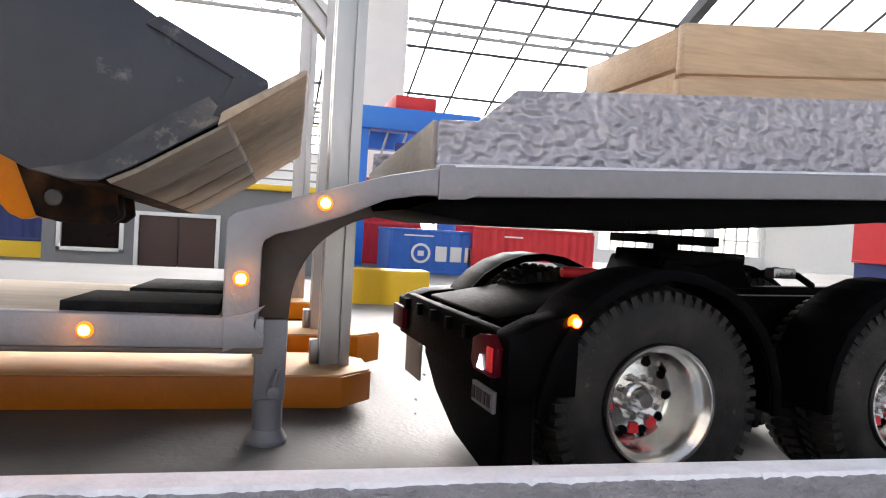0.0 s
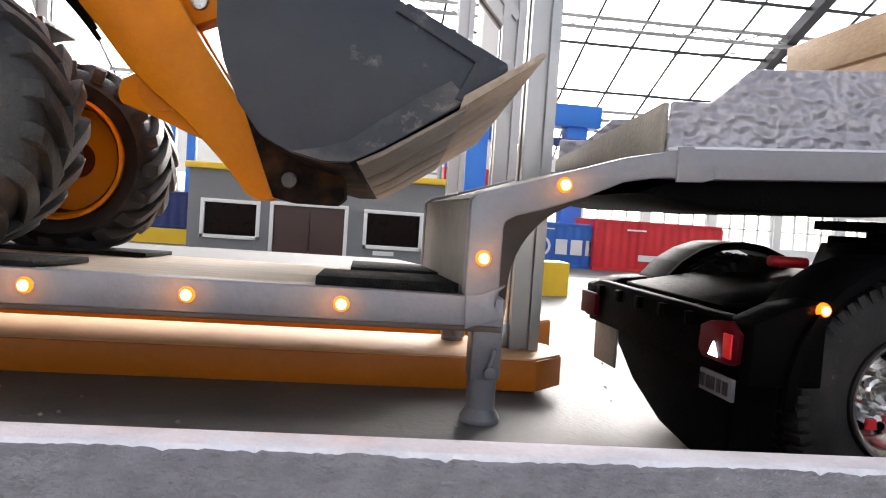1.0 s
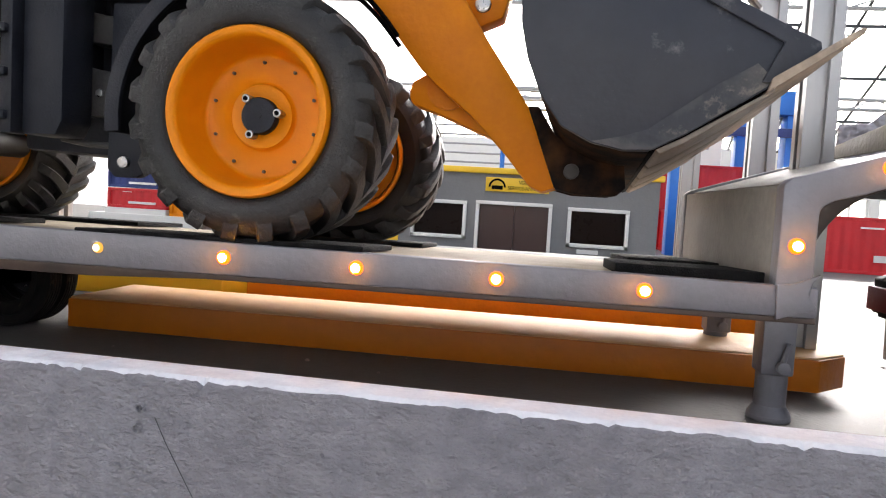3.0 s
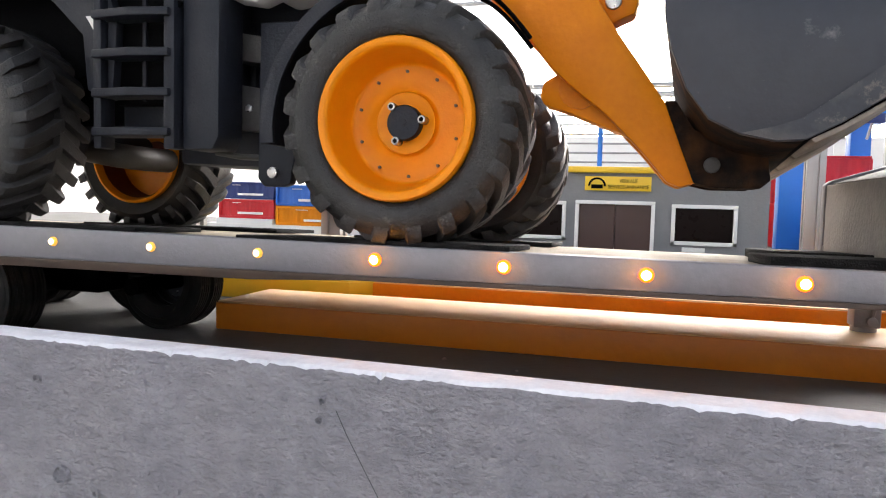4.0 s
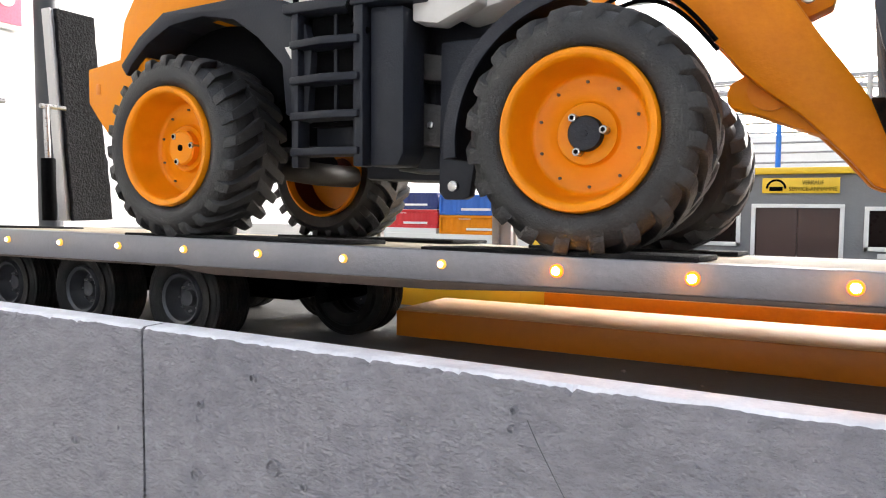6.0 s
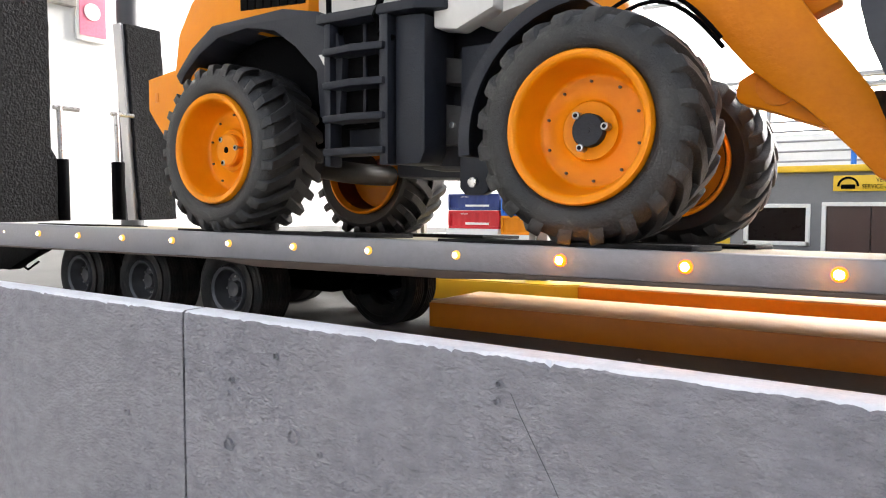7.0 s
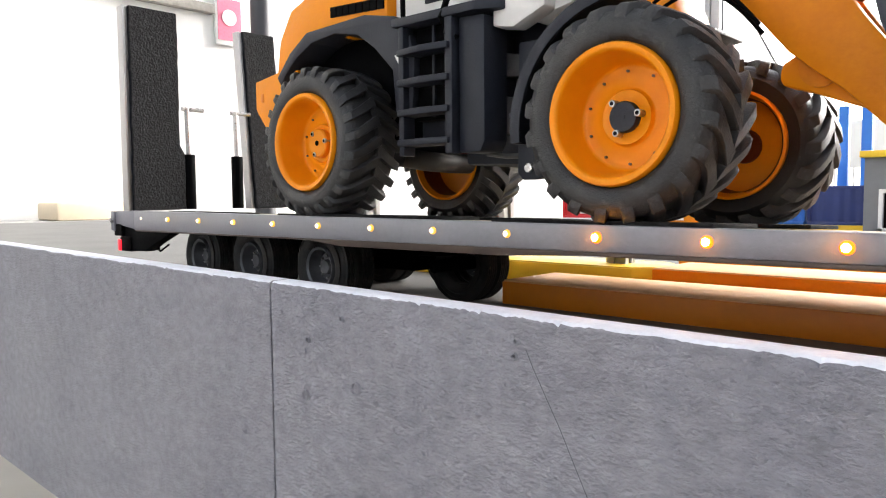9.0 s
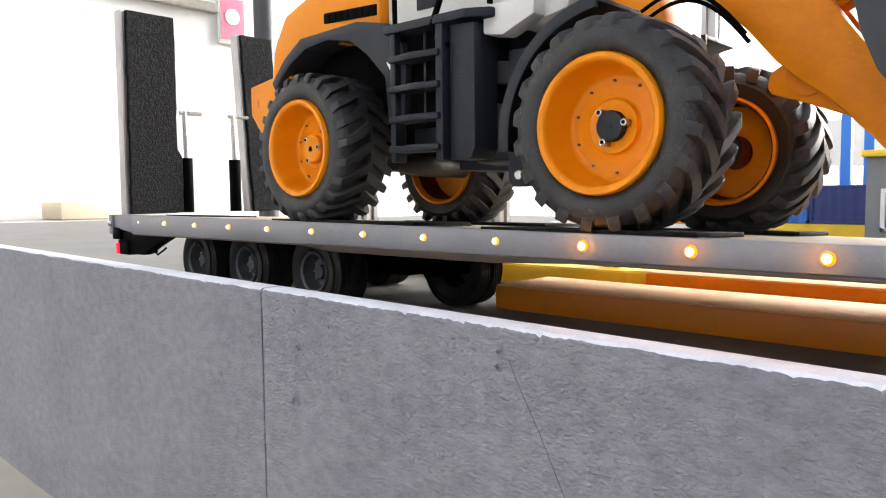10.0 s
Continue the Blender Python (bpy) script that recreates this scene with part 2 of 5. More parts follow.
def rod(a, b, r, r2=None, seg=20, bm=None, bevel=0.0):
    a, b = Vector(a), Vector(b)
    bm2 = bmesh.new()
    turn = (b - a).to_track_quat("Z", "Y").to_matrix().to_4x4()
    bmesh.ops.create_cone(bm2, cap_ends=True, segments=seg, radius1=r, radius2=r if r2 is None else r2, depth=(b - a).length,
                          matrix=Matrix.Translation((a + b) / 2) @ turn)
    if bevel:
        es = [e for e in bm2.edges if any(len(f.verts) > 4 for f in e.link_faces)]
        bmesh.ops.bevel(bm2, geom=es, offset=bevel, segments=2, affect="EDGES", profile=0.5)
    return join(bm, bm2)


def prism(pts, y0, y1, bevel=0.0, bm=None, axis="y", seg=2):
    """A plate: an outline in x and z (or y and z with axis x, x and y with axis z), carried from y0 to y1."""
    bm2 = bmesh.new()
    put = {"y": lambda u, v, w: (u, w, v), "x": lambda u, v, w: (w, u, v), "z": lambda u, v, w: (u, v, w)}[axis]
    a = [bm2.verts.new(put(u, v, y0)) for u, v in pts]
    b = [bm2.verts.new(put(u, v, y1)) for u, v in pts]
    bm2.faces.new(a)
    bm2.faces.new(b[::-1])
    for i in range(len(pts)):
        j = (i + 1) % len(pts)
        bm2.faces.new((a[j], a[i], b[i], b[j]))
    bmesh.ops.recalc_face_normals(bm2, faces=bm2.faces)
    if bevel:
        bmesh.ops.bevel(bm2, geom=bm2.edges, offset=bevel, segments=seg, affect="EDGES", profile=0.5)
    return join(bm, bm2)


def lathe(profile, seg=48, bm=None, closed=False):
    """Turns a profile of (radius, y) about the y axis."""
    bm2 = bmesh.new()
    rings = []
    for r, y in profile:
        rings.append([bm2.verts.new((r * math.cos(2 * math.pi * i / seg), y, r * math.sin(2 * math.pi * i / seg))) for i in range(seg)])
    pairs = list(zip(rings, rings[1:])) + ([(rings[-1], rings[0])] if closed else [])
    for p, q in pairs:
        for i in range(seg):
            j = (i + 1) % seg
            bm2.faces.new((p[i], p[j], q[j], q[i]))
    return join(bm, bm2)


def pipe(points, r, seg=10, bm=None):
    """A round bar along a bent line."""
    bm2 = bmesh.new()
    pts = [Vector(p) for p in points]
    rings = []
    for i, p in enumerate(pts):
        d = (pts[min(i + 1, len(pts) - 1)] - pts[max(i - 1, 0)]).normalized()
        q = d.to_track_quat("Z", "Y").to_matrix()
        rings.append([bm2.verts.new(p + q @ Vector((r * math.cos(2 * math.pi * k / seg), r * math.sin(2 * math.pi * k / seg), 0))) for k in range(seg)])
    for a, b in zip(rings, rings[1:]):
        for i in range(seg):
            j = (i + 1) % seg
            bm2.faces.new((a[i], a[j], b[j], b[i]))
    bm2.faces.new(rings[0])
    bm2.faces.new(rings[-1][::-1])
    return join(bm, bm2)


def arc(cx, cz, r, a0, a1, n):
    return [(cx + r * math.cos(radians(a0 + (a1 - a0) * i / n)), cz + r * math.sin(radians(a0 + (a1 - a0) * i / n))) for i in range(n + 1)]


def lettering(text, size, m, mat, parent, name="lettering", width=None):
    """Words in the built-in font, as a thin mesh."""
    cu = bpy.data.curves.new(name, "FONT")
    cu.body, cu.size, cu.extrude, cu.align_x, cu.align_y = text, size, size * 0.02, "CENTER", "CENTER"
    tmp = new("lettering_curve", cu)
    me = bpy.data.meshes.new_from_object(tmp.evaluated_get(bpy.context.evaluated_depsgraph_get()))
    bpy.data.objects.remove(tmp)
    if width:
        w = max(v.co.x for v in me.vertices) - min(v.co.x for v in me.vertices)
        for v in me.vertices:
            v.co.x *= width / w
    me.transform(m)
    me.transform(Matrix.Translation(-BASE[parent]))
    me.materials.clear()
    me.materials.append(mat)
    ob = new(name, me)
    ob.parent = parent
    BASE[ob] = BASE[parent]
    return ob


# ---- the hall ----
G = -0.006  # the model yard's surface
RIDGE, EAVE_Y, EAVE_Z, SLOPE = 0.0, 20.0, 1.9, 0.47
HX0, HX1, HZ = -6.0, 16.0, -0.95


def roof_z(y):
    return EAVE_Z + (EAVE_Y - abs(y)) * SLOPE


setting("floor", box((HX0 - 1, -21, HZ - 0.1), (HX1 + 1, 21, HZ)), FLOOR, "pale concrete hall floor", "floor")
bm = box((HX0, EAVE_Y, HZ), (HX1, EAVE_Y + 0.3, -0.25))
bm = box((HX0, EAVE_Y, 0.75), (HX1, EAVE_Y + 0.3, EAVE_Z), bm=bm)
for i in range(12):
    bm = box((HX0 + 2 * i - 0.12, EAVE_Y, -0.25), (HX0 + 2 * i + 0.12, EAVE_Y + 0.3, 0.75), bm=bm)
setting("wall_north", bm, WHITE, "white hall wall with a window band", "wall")
setting("wall_south", box((HX0, -20.3, HZ), (HX1, -20, EAVE_Z)), WHITE, "white hall wall", "wall")
for nm, x0, x1 in (("wall_west", HX0 - 0.3, HX0), ("wall_east", HX1, HX1 + 0.3)):
    setting(nm, prism([(-20.3, HZ), (20.3, HZ), (20.3, EAVE_Z), (0, roof_z(0)), (-20.3, EAVE_Z)], x0, x1, axis="x"), WHITE, "white painted gable wall of the hall", "wall")
win = thing("window_1", (HX0, EAVE_Y + 0.1, -0.25), "long band of framed windows in the hall wall", "window", kind="structure")
for i in range(11):
    x0 = HX0 + 2 * i + 0.12
    fr = None
    for k in range(5):
        fr = box((x0 + k * 0.43, EAVE_Y + 0.08, -0.25), (x0 + k * 0.43 + 0.04, EAVE_Y + 0.16, 0.75), bm=fr)
    fr = box((x0, EAVE_Y + 0.08, 0.22), (x0 + 1.76, EAVE_Y + 0.16, 0.26), bm=fr)
    part("window_frame", fr, WHITE, win)
    pn = part("pane", box((x0, EAVE_Y + 0.115, -0.25), (x0 + 1.76, EAVE_Y + 0.125, 0.75)), GLASS, win)
    pn.visible_shadow = False

bars, trusses = None, None
for side in (1, -1):
    n = 22
    for i in range(n):
        x = HX0 + (HX1 - HX0) * i / (n - 1)
        if side > 0 and -5 < x < 1.0:
            continue
        w, h = (0.11, 0.28) if i % 6 == 2 else (0.026, 0.05)
        bars = prism([(0, roof_z(0)), (side * 20.2, EAVE_Z - 0.1), (side * 20.2, EAVE_Z - 0.1 - h), (0, roof_z(0) - h)], x - w, x + w, bm=bars, axis="x")
    for k in range(1, 13):
        y = side * 20 * k / 13
        bars = box((1.2 if side > 0 and k % 4 else HX0, y - 0.03, roof_z(y) - 0.14), (HX1, y + 0.03, roof_z(y) - 0.08), bm=bars)
    for y in (17.6, 14.6, 9.0):
        z = roof_z(y) - 0.35
        for dz in (0, 0.22):
            trusses = rod((HX0, side * y, z + dz), (HX1, side * y, z + dz), 0.045, bm=trusses, seg=8)
        for j in range(36):
            x = HX0 + (HX1 - HX0) * j / 36
            trusses = rod((x, side * y, z + 0.22 * (j % 2)), (x + (HX1 - HX0) / 36, side * y, z + 0.22 * ((j + 1) % 2)), 0.018, bm=trusses, seg=6)
setting("roof_frame", bars, DARK_STEEL, "dark glazing bars and rafters of the glass roof", "roof")
setting("roof_truss", trusses, ALU, "pale grey lattice purlins under the glass roof", "roof")
bm = prism([(0, roof_z(0)), (20.2, EAVE_Z - 0.1), (20.2, EAVE_Z - 0.09), (0, roof_z(0) + 0.01), (-20.2, EAVE_Z - 0.09), (-20.2, EAVE_Z - 0.1)], HX0, HX1, axis="x")
roof = setting("ceiling", bm, GLASS, "clear glass roof of the hall", "ceiling")
roof.visible_shadow = False
for i, pts in enumerate((((0.5, 14.0, 3.9), (2.6, 14.0, 3.2), (5.2, 14.0, 3.3), (8.0, 14.0, 3.9)), ((1.6, 15.0, 4.2), (4.0, 15.0, 3.55), (6.2, 15.0, 3.8), (9.0, 15.0, 4.1)))):
    line = []
    for (p, q) in zip(pts, pts[1:]):
        for k in range(6):
            line.append(Vector(p).lerp(Vector(q), k / 6))
    solo("hanging_cable", pipe(line, 0.012, 6), DARK_STEEL, pts[0], "thin dark cable slung under the glass roof", "cable", "roof cables")
for x, y in ((0.95, 6.0),):
    solo("hall_column", box((x - 0.17, y - 0.17, HZ), (x + 0.17, y + 0.17, roof_z(y) - 0.1), 0.02), WHITE, (x, y, HZ), "white square steel column of the hall", "column")
solo("hall_column", rod((-5.7, 3.62, HZ), (-5.7, 3.62, roof_z(3.6) - 0.1), 0.09, seg=24), DARK_STEEL, (-5.7, 3.62, HZ), "grey round steel column by the white wall", "column")
sg = thing("wall_sign", (-5.99, 3.45, 1.49), "pink and white square sign on the white hall wall", "sign")
part("board", box((-5.99, 3.33, 1.46), (-5.96, 3.60, 1.90), 0.004), WHITE, sg)
part("panel", box((-5.958, 3.35, 1.50), (-5.954, 3.58, 1.86)), PINK, sg, "pink field with a white symbol")
part("symbol", rod((-5.952, 3.46, 1.70), (-5.948, 3.46, 1.70), 0.07, seg=24), WHITE, sg)
solo("wall_ledge", box((-6.0, -3.0, -0.14), (-5.4, 3.0, -0.05), 0.01), ALU, (-5.7, 0, -0.14), "long pale grey shelf along the hall wall", "shelf")
solo("storage_crate", box((-5.9, 1.8, -0.05), (-5.5, 2.42, 0.08), 0.02), BEIGE, (-5.7, 2.1, -0.05), "pale beige box on the wall shelf", "box")
solo("wall_conduit", box((-5.98, -4, 1.70), (-5.9, 3.3, 1.78), 0.01), BROWN_GREY, (-5.95, 0, 1.70), "brown cable duct along the hall wall", "duct")

# ---- the model yard ----
LOW = -0.09  # the lower stage behind the yard
TG = -0.0235  # the yard falls a little towards the tractor
setting("ground", prism([(-3.6, G), (-0.01, G), (0.10, TG), (3.2, TG), (3.2, G - 0.03), (-3.6, G - 0.03)], 0.206, 1.62), GROUND, "grey dusty model yard surface", "ground")
setting("pavement", box((-5.0, 1.64, LOW - 0.03), (5.0, 5.2, LOW)), GROUND, "pale lower stage behind the yard", "ground")
stand = thing("table_stand", (0, 1.0, HZ), "plain trestle frame under the model yard", "table", kind="structure")
for x in (-3.4, 0.0, 3.0):
    for y in (0.3, 1.5, 2.2, 5.0):
        part("leg", box((x - 0.03, y - 0.03, HZ), (x + 0.03, y + 0.03, (G if y < 1.6 else LOW) - 0.03)), ALU, stand)


def kerb_top(x):
    return 0.0318 - 0.008 * x


def kerb_board(x0, x1, seed):
    """One painted board: a worn, slightly uneven upper edge."""
    rnd = random.Random(seed)
    bm = bmesh.new()
    n = max(2, int((x1 - x0) / 0.0020))
    rows = []
    for i in range(n + 1):
        x = x0 + (x1 - x0) * i / n
        z = kerb_top(x)
        slow = noise.noise(Vector((x * 55, seed * 3.1, 0.0))) + 0.6 * noise.noise(Vector((x * 160, seed, 4.0)))
        chip = max(0.0, 0.0006 + 0.0011 * slow) + rnd.uniform(0, 0.0009) + (rnd.uniform(0.0006, 0.0020) if rnd.random() < 0.07 else 0)
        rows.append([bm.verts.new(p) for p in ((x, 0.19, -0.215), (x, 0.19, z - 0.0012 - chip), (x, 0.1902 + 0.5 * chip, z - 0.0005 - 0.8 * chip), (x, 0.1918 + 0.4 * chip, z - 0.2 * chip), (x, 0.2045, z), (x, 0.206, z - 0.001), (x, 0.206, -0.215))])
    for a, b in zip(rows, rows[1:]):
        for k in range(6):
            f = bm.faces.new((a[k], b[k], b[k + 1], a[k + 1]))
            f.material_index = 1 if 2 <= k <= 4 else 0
    bm.faces.new(rows[0])
    bm.faces.new(rows[-1][::-1])
    return bm


fascia = thing("yard_edge_wall", (0, 0.2, -0.215), "grey painted board wall along the yard edge, chalky worn top", "wall", kind="structure")
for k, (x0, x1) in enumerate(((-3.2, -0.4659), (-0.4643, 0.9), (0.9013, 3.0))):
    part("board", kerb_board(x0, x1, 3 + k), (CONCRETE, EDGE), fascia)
hair = pipe([(-0.266, 0.1899, 0.019), (-0.262, 0.1899, 0.011), (-0.255, 0.1899, -0.001), (-0.248, 0.1899, -0.013), (-0.234, 0.1899, -0.040), (-0.222, 0.1899, -0.075)], 0.00014, 5)
part("scratch", hair, RIM_DARK, fascia, "thin diagonal scratch in the paint")
for x, z, r in ((-0.383, -0.019, 0.0042), (-0.4295, -0.031, 0.0036), (-0.517, -0.028, 0.0024), (-0.394, 0.019, 0.0020), (-0.366, -0.0245, 0.0017), (-0.329, -0.043, 0.0018), (-0.271, 0.022, 0.0017), (-0.272, 0.015, 0.0017), (-0.426, 0.003, 0.0019), (-0.498, -0.068, 0.0018)):
    blister = lathe([(0.0001, 0.0001), (r * 0.62, 0.0001), (r * 0.72, -0.0015), (r * 0.88, -0.0015), (r, 0.0001)], 20)
    for v in blister.verts:
        v.co *= 1 + 0.12 * noise.noise(v.co * 900 + Vector((x * 50, 0, z * 50)))
    bmesh.ops.translate(blister, verts=blister.verts, vec=(x, 0.19, z))
    part("paint_blister", blister, CONCRETE, fascia)
rnd = random.Random(11)
specks = None
for i in range(170):
    x, z, r = rnd.uniform(-0.95, 0.25), rnd.uniform(-0.13, 0.024), rnd.uniform(0.0007, 0.0022)
    specks = rod((x, 0.1890, z), (x, 0.1903, z), r * 0.6, r, 7, specks)
part("paint_drips", specks, CONCRETE, fascia)["kind"] = "stuff"
grit = None
for i in range(70):
    x, y, r = rnd.uniform(-0.6, 0.4), rnd.uniform(0.24, 0.62), rnd.uniform(0.0006, 0.002)
    grit = rod((x, y, G), (x + r * 0.3, y, G + r * 0.7), r, r * 0.4, 6, grit)
setting("grit", grit, BROWN_GREY, "small grit and crumbs scattered on the yard", "debris", "stuff")


def kerb_beam(x0, x1, y0, y1, z1, side, top, label, group, chamfer=0.022, base=G):
    e = thing("kerb_beam", ((x0 + x1) / 2, (y0 + y1) / 2, base), label, "kerb", group)
    pts = [(x0, y0), (x1 - chamfer, y0), (x1, y0 + chamfer), (x1, y1 - chamfer), (x1 - chamfer, y1), (x0, y1)]
    part("body", prism(pts, base, z1 - 0.0012, 0.001, axis="z"), side, e)
    q = 0.0012
    # on the orange beams this face is paled for the light falling on it
    part("top_face", prism([(x0 + q, y0 + q), (x1 - chamfer - q, y0 + q), (x1 - q, y0 + chamfer), (x1 - q, y1 - chamfer), (x1 - chamfer, y1 - q), (x0 + q, y1 - q)], z1 - 0.0012, z1, 0.0003, axis="z"), top, e, "upper face, on orange beams paled to stand for light")
    return e


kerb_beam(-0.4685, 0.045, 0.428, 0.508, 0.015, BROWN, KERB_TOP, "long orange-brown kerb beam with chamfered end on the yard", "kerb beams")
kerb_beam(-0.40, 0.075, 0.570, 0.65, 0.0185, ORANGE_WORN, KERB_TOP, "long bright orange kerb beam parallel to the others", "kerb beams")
kerb_beam(-1.2, -0.405, 0.580, 0.66, 0.0165, YELLOW, YELLOW, "yellow kerb beam continuing an orange one", "kerb beams")
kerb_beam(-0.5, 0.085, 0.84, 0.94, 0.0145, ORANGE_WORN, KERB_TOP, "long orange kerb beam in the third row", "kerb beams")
bm = None
for i in range(6):
    x0, x1 = 0.085 + 0.03 * i, 0.085 + 0.03 * (i + 1)
    y = [1.19 - 0.012 * math.sin(k * 0.5) for k in (i, i + 1)]
    bm = prism([(x0, y[0]), (x1, y[1]), (x1, y[1] + 0.06), (x0, y[0] + 0.06)], TG, 0.034, bm=bm, axis="z")
bmesh.ops.remove_doubles(bm, verts=bm.verts, dist=0.0002)
solo("yellow_kerb", bm, YELLOW, (0.18, 1.2, TG), "low curving yellow kerb wall at the back of the yard", "kerb")
solo("yellow_stub", lathe([(0.0001, 0.018), (0.006, 0.018), (0.006, 0.012), (0.004, 0.008), (0.0065, 0.0), (0.0001, 0.0)], 20), YELLOW, (-0.455, 0.60, G), "small yellow bollard beside the kerb beams", "bollard")
bpy.data.objects["yellow_stub"].rotation_euler = (radians(90), 0, 0)


def profile_post(x, y, z0, z1, w=0.010, lean=0.0):
    """A slotted aluminium profile."""
    a, s, d = w, w * 0.32, w * 0.45
    q = [(a, a), (s, a), (s, a - d), (-s, a - d), (-s, a), (-a, a), (-a, s), (-a + d, s), (-a + d, -s), (-a, -s), (-a, -a), (-s, -a), (-s, -a + d), (s, -a + d), (s, -a), (a, -a), (a, -s), (a - d, -s), (a - d, s), (a, s)]
    return prism([(x + u, y + v) for u, v in q], z0, z1, axis="z")


def portal(x, y, h, group, n=1, w=0.010, z0=0.015):
    e = thing("profile_post", (x, y, z0), "slotted aluminium profile post standing on a kerb beam", "post", group)
    part("post", profile_post(x, y, z0, z0 + h, w), ALU, e)
    part("foot_bracket", box((x - w * 1.6, y - w * 0.5, z0), (x - w, y + w * 0.5, z0 + 0.016), 0.0008), ALU, e)
    return e


portal(0.021, 0.470, 0.62, "profile posts")
second_post = portal(0.026, 0.61, 0.62, "profile posts", z0=0.0185)
portal(0.020, 0.89, 0.62, "profile posts", z0=0.0145)
portal(-0.46, 0.62, 0.62, "profile posts", z0=0.0165)
portal(-0.478, 0.89, 0.62, "profile posts", z0=0.0145)
portal(-0.62, 0.62, 0.62, "profile posts", z0=0.0165)
portal(-0.86, 0.62, 0.62, "profile posts", z0=0.0165)
bmb = profile_post(0, 0, -0.12, 0.12, 0.009)
bmesh.ops.transform(bmb, matrix=Matrix.Translation((-0.055, 0.61, 0.36)) @ Matrix.Rotation(radians(-42), 4, "Y"), verts=bmb.verts)
part("brace", bmb, ALU, second_post, "diagonal profile brace")

# ---- wheels ----


def tyre_profile(r, w, rim, shoulder=0.16, bulge=0.0):
    """Cross-section of a tyre as (radius, y), outer face at y=0."""
    s = w * shoulder
    return [(rim, 0.0035), (rim + 0.0015, 0.0008), (rim + (r - rim) * 0.35, -0.0012), (rim + (r - rim) * 0.65, -0.0010), (r - 0.006 + bulge, 0.0008), (r - 0.0025 + bulge * 1.1, s * 0.45), (r - 0.0006 + bulge * 0.6, s * 1.05), (r, w * 0.5),
            (r - 0.0006, w - s * 1.2), (r - 0.0025, w - s * 0.55), (r - 0.006, w - 0.0012), (rim + (r - rim) * 0.5, w + 0.001), (rim, w - 0.0035)]


def loader_meshes():
    R, W, RIM = 0.0568, 0.054, 0.0388
    tyre = finish(lathe(tyre_profile(R, W, RIM, bulge=0.0024), 72, closed=True), "tyre", RUBBER, 0.9)
    h = 0.0046
    # along a lug, from the sidewall over the shoulder to the middle: y, crown radius, foot radius, share of the sweep
    LUG = [(-0.0002, R - 0.0026, R - 0.0058, 0.0), (0.0006, R + 0.0006, R - 0.0048, 0.03), (0.0026, R + 0.0030, R - 0.0034, 0.09),
           (0.0060, R + h - 0.0006, R - 0.0016, 0.18), (0.0140, R + h, R - 0.0014, 0.45), (W * 0.53, R + h + 0.0003, R - 0.0014, 1.0)]

    def lugs(sense, n, half, sweep):
        """The tread: two staggered rows of slanting lugs that wrap round the shoulders."""
        bm = bmesh.new()
        for row in (0, 1):
            for i in range(n):
                a0 = 2 * math.pi * (i + 0.5 * row) / n
                rings = []
                for y, top, low, f in LUG:
                    a, wide = a0 + sense * sweep * f, half * (0.80 + 0.35 * f)
                    yy = W - y if row else y
                    rings.append([bm.verts.new((q * math.cos(a + d), yy, q * math.sin(a + d))) for d, q in ((-wide * 1.18, low), (-wide, top - 0.0007), (-wide * 0.86, top), (wide * 0.86, top), (wide, top - 0.0007), (wide * 1.18, low))])
                for p, q in zip(rings, rings[1:]):
                    for k in range(5):
                        bm.faces.new((p[k], p[k + 1], q[k + 1], q[k]))
                bm.faces.new(rings[0][::-1])
                bm.faces.new(rings[-1])
        return finish(bm, "tread", RUBBER, 0.5)

    tread = (lugs(-1, 20, 0.080, 0.34), lugs(1, 24, 0.066, 0.25))
    rim = lathe([(0.0001, 0.0185), (0.0142, 0.0185), (0.0152, 0.0180), (0.0160, 0.0205), (0.0170, 0.0212), (0.0282, 0.0220), (0.0298, 0.0212), (0.0306, 0.0196), (0.0322, 0.0120), (0.0338, 0.0035), (0.0341, 0.0012), (0.0347, -0.0008), (0.0362, -0.0020), (0.0384, -0.0020), (0.0393, -0.0004), (0.0396, 0.0040), (0.0388, 0.008), (0.0386, W - 0.006), (0.0390, W + 0.001), (0.0372, W + 0.002), (0.0350, W - 0.004), (0.0335, 0.027), (0.0001, 0.0245)], 64)
    rim = finish(rim, "rim", RIM_ORANGE, 0.7)
    hub = lathe([(0.0001, 0.0138), (0.0082, 0.0138), (0.0088, 0.0146), (0.0088, 0.0190)], 32)
    hub = finish(join(hub, rod((0, 0.0134, 0), (0, 0.0140, 0), 0.0016, seg=12)), "hub_cap", CHARCOAL, 0.7)
    hub_o = finish(lathe([(0.0001, 0.0128), (0.0105, 0.0128), (0.0118, 0.0140), (0.0118, 0.0190)], 32), "hub_cap", ORANGE, 0.7)
    bore = finish(rod((0, 0.0124, 0), (0, 0.0132, 0), 0.0022, seg=12), "hub_bore", BLACK)
    bolt = finish(rod((0, 0.0122, 0), (0, 0.019, 0), 0.0021, seg=14, bevel=0.0005), "bolt", STEEL)
    socket = finish(rod((0, 0.0119, 0), (0, 0.0126, 0), 0.0012, seg=6), "bolt_socket", BLACK)
    hole = finish(rod((0, 0.0205, 0), (0, 0.0222, 0), 0.0008, seg=10), "bolt_hole", GUSSET)
    # added disc that darkens the rim's inner side the way shade does
    inner = finish(lathe([(0.0001, W - 0.027), (0.0120, W - 0.026), (0.0130, W - 0.031), (0.0330, W - 0.031), (0.0345, W - 0.004)], 40), "rim_shade_disc", RIM_SHADE)
    return tyre, tread, rim, hub, hub_o, bore, bolt, socket, hole, inner


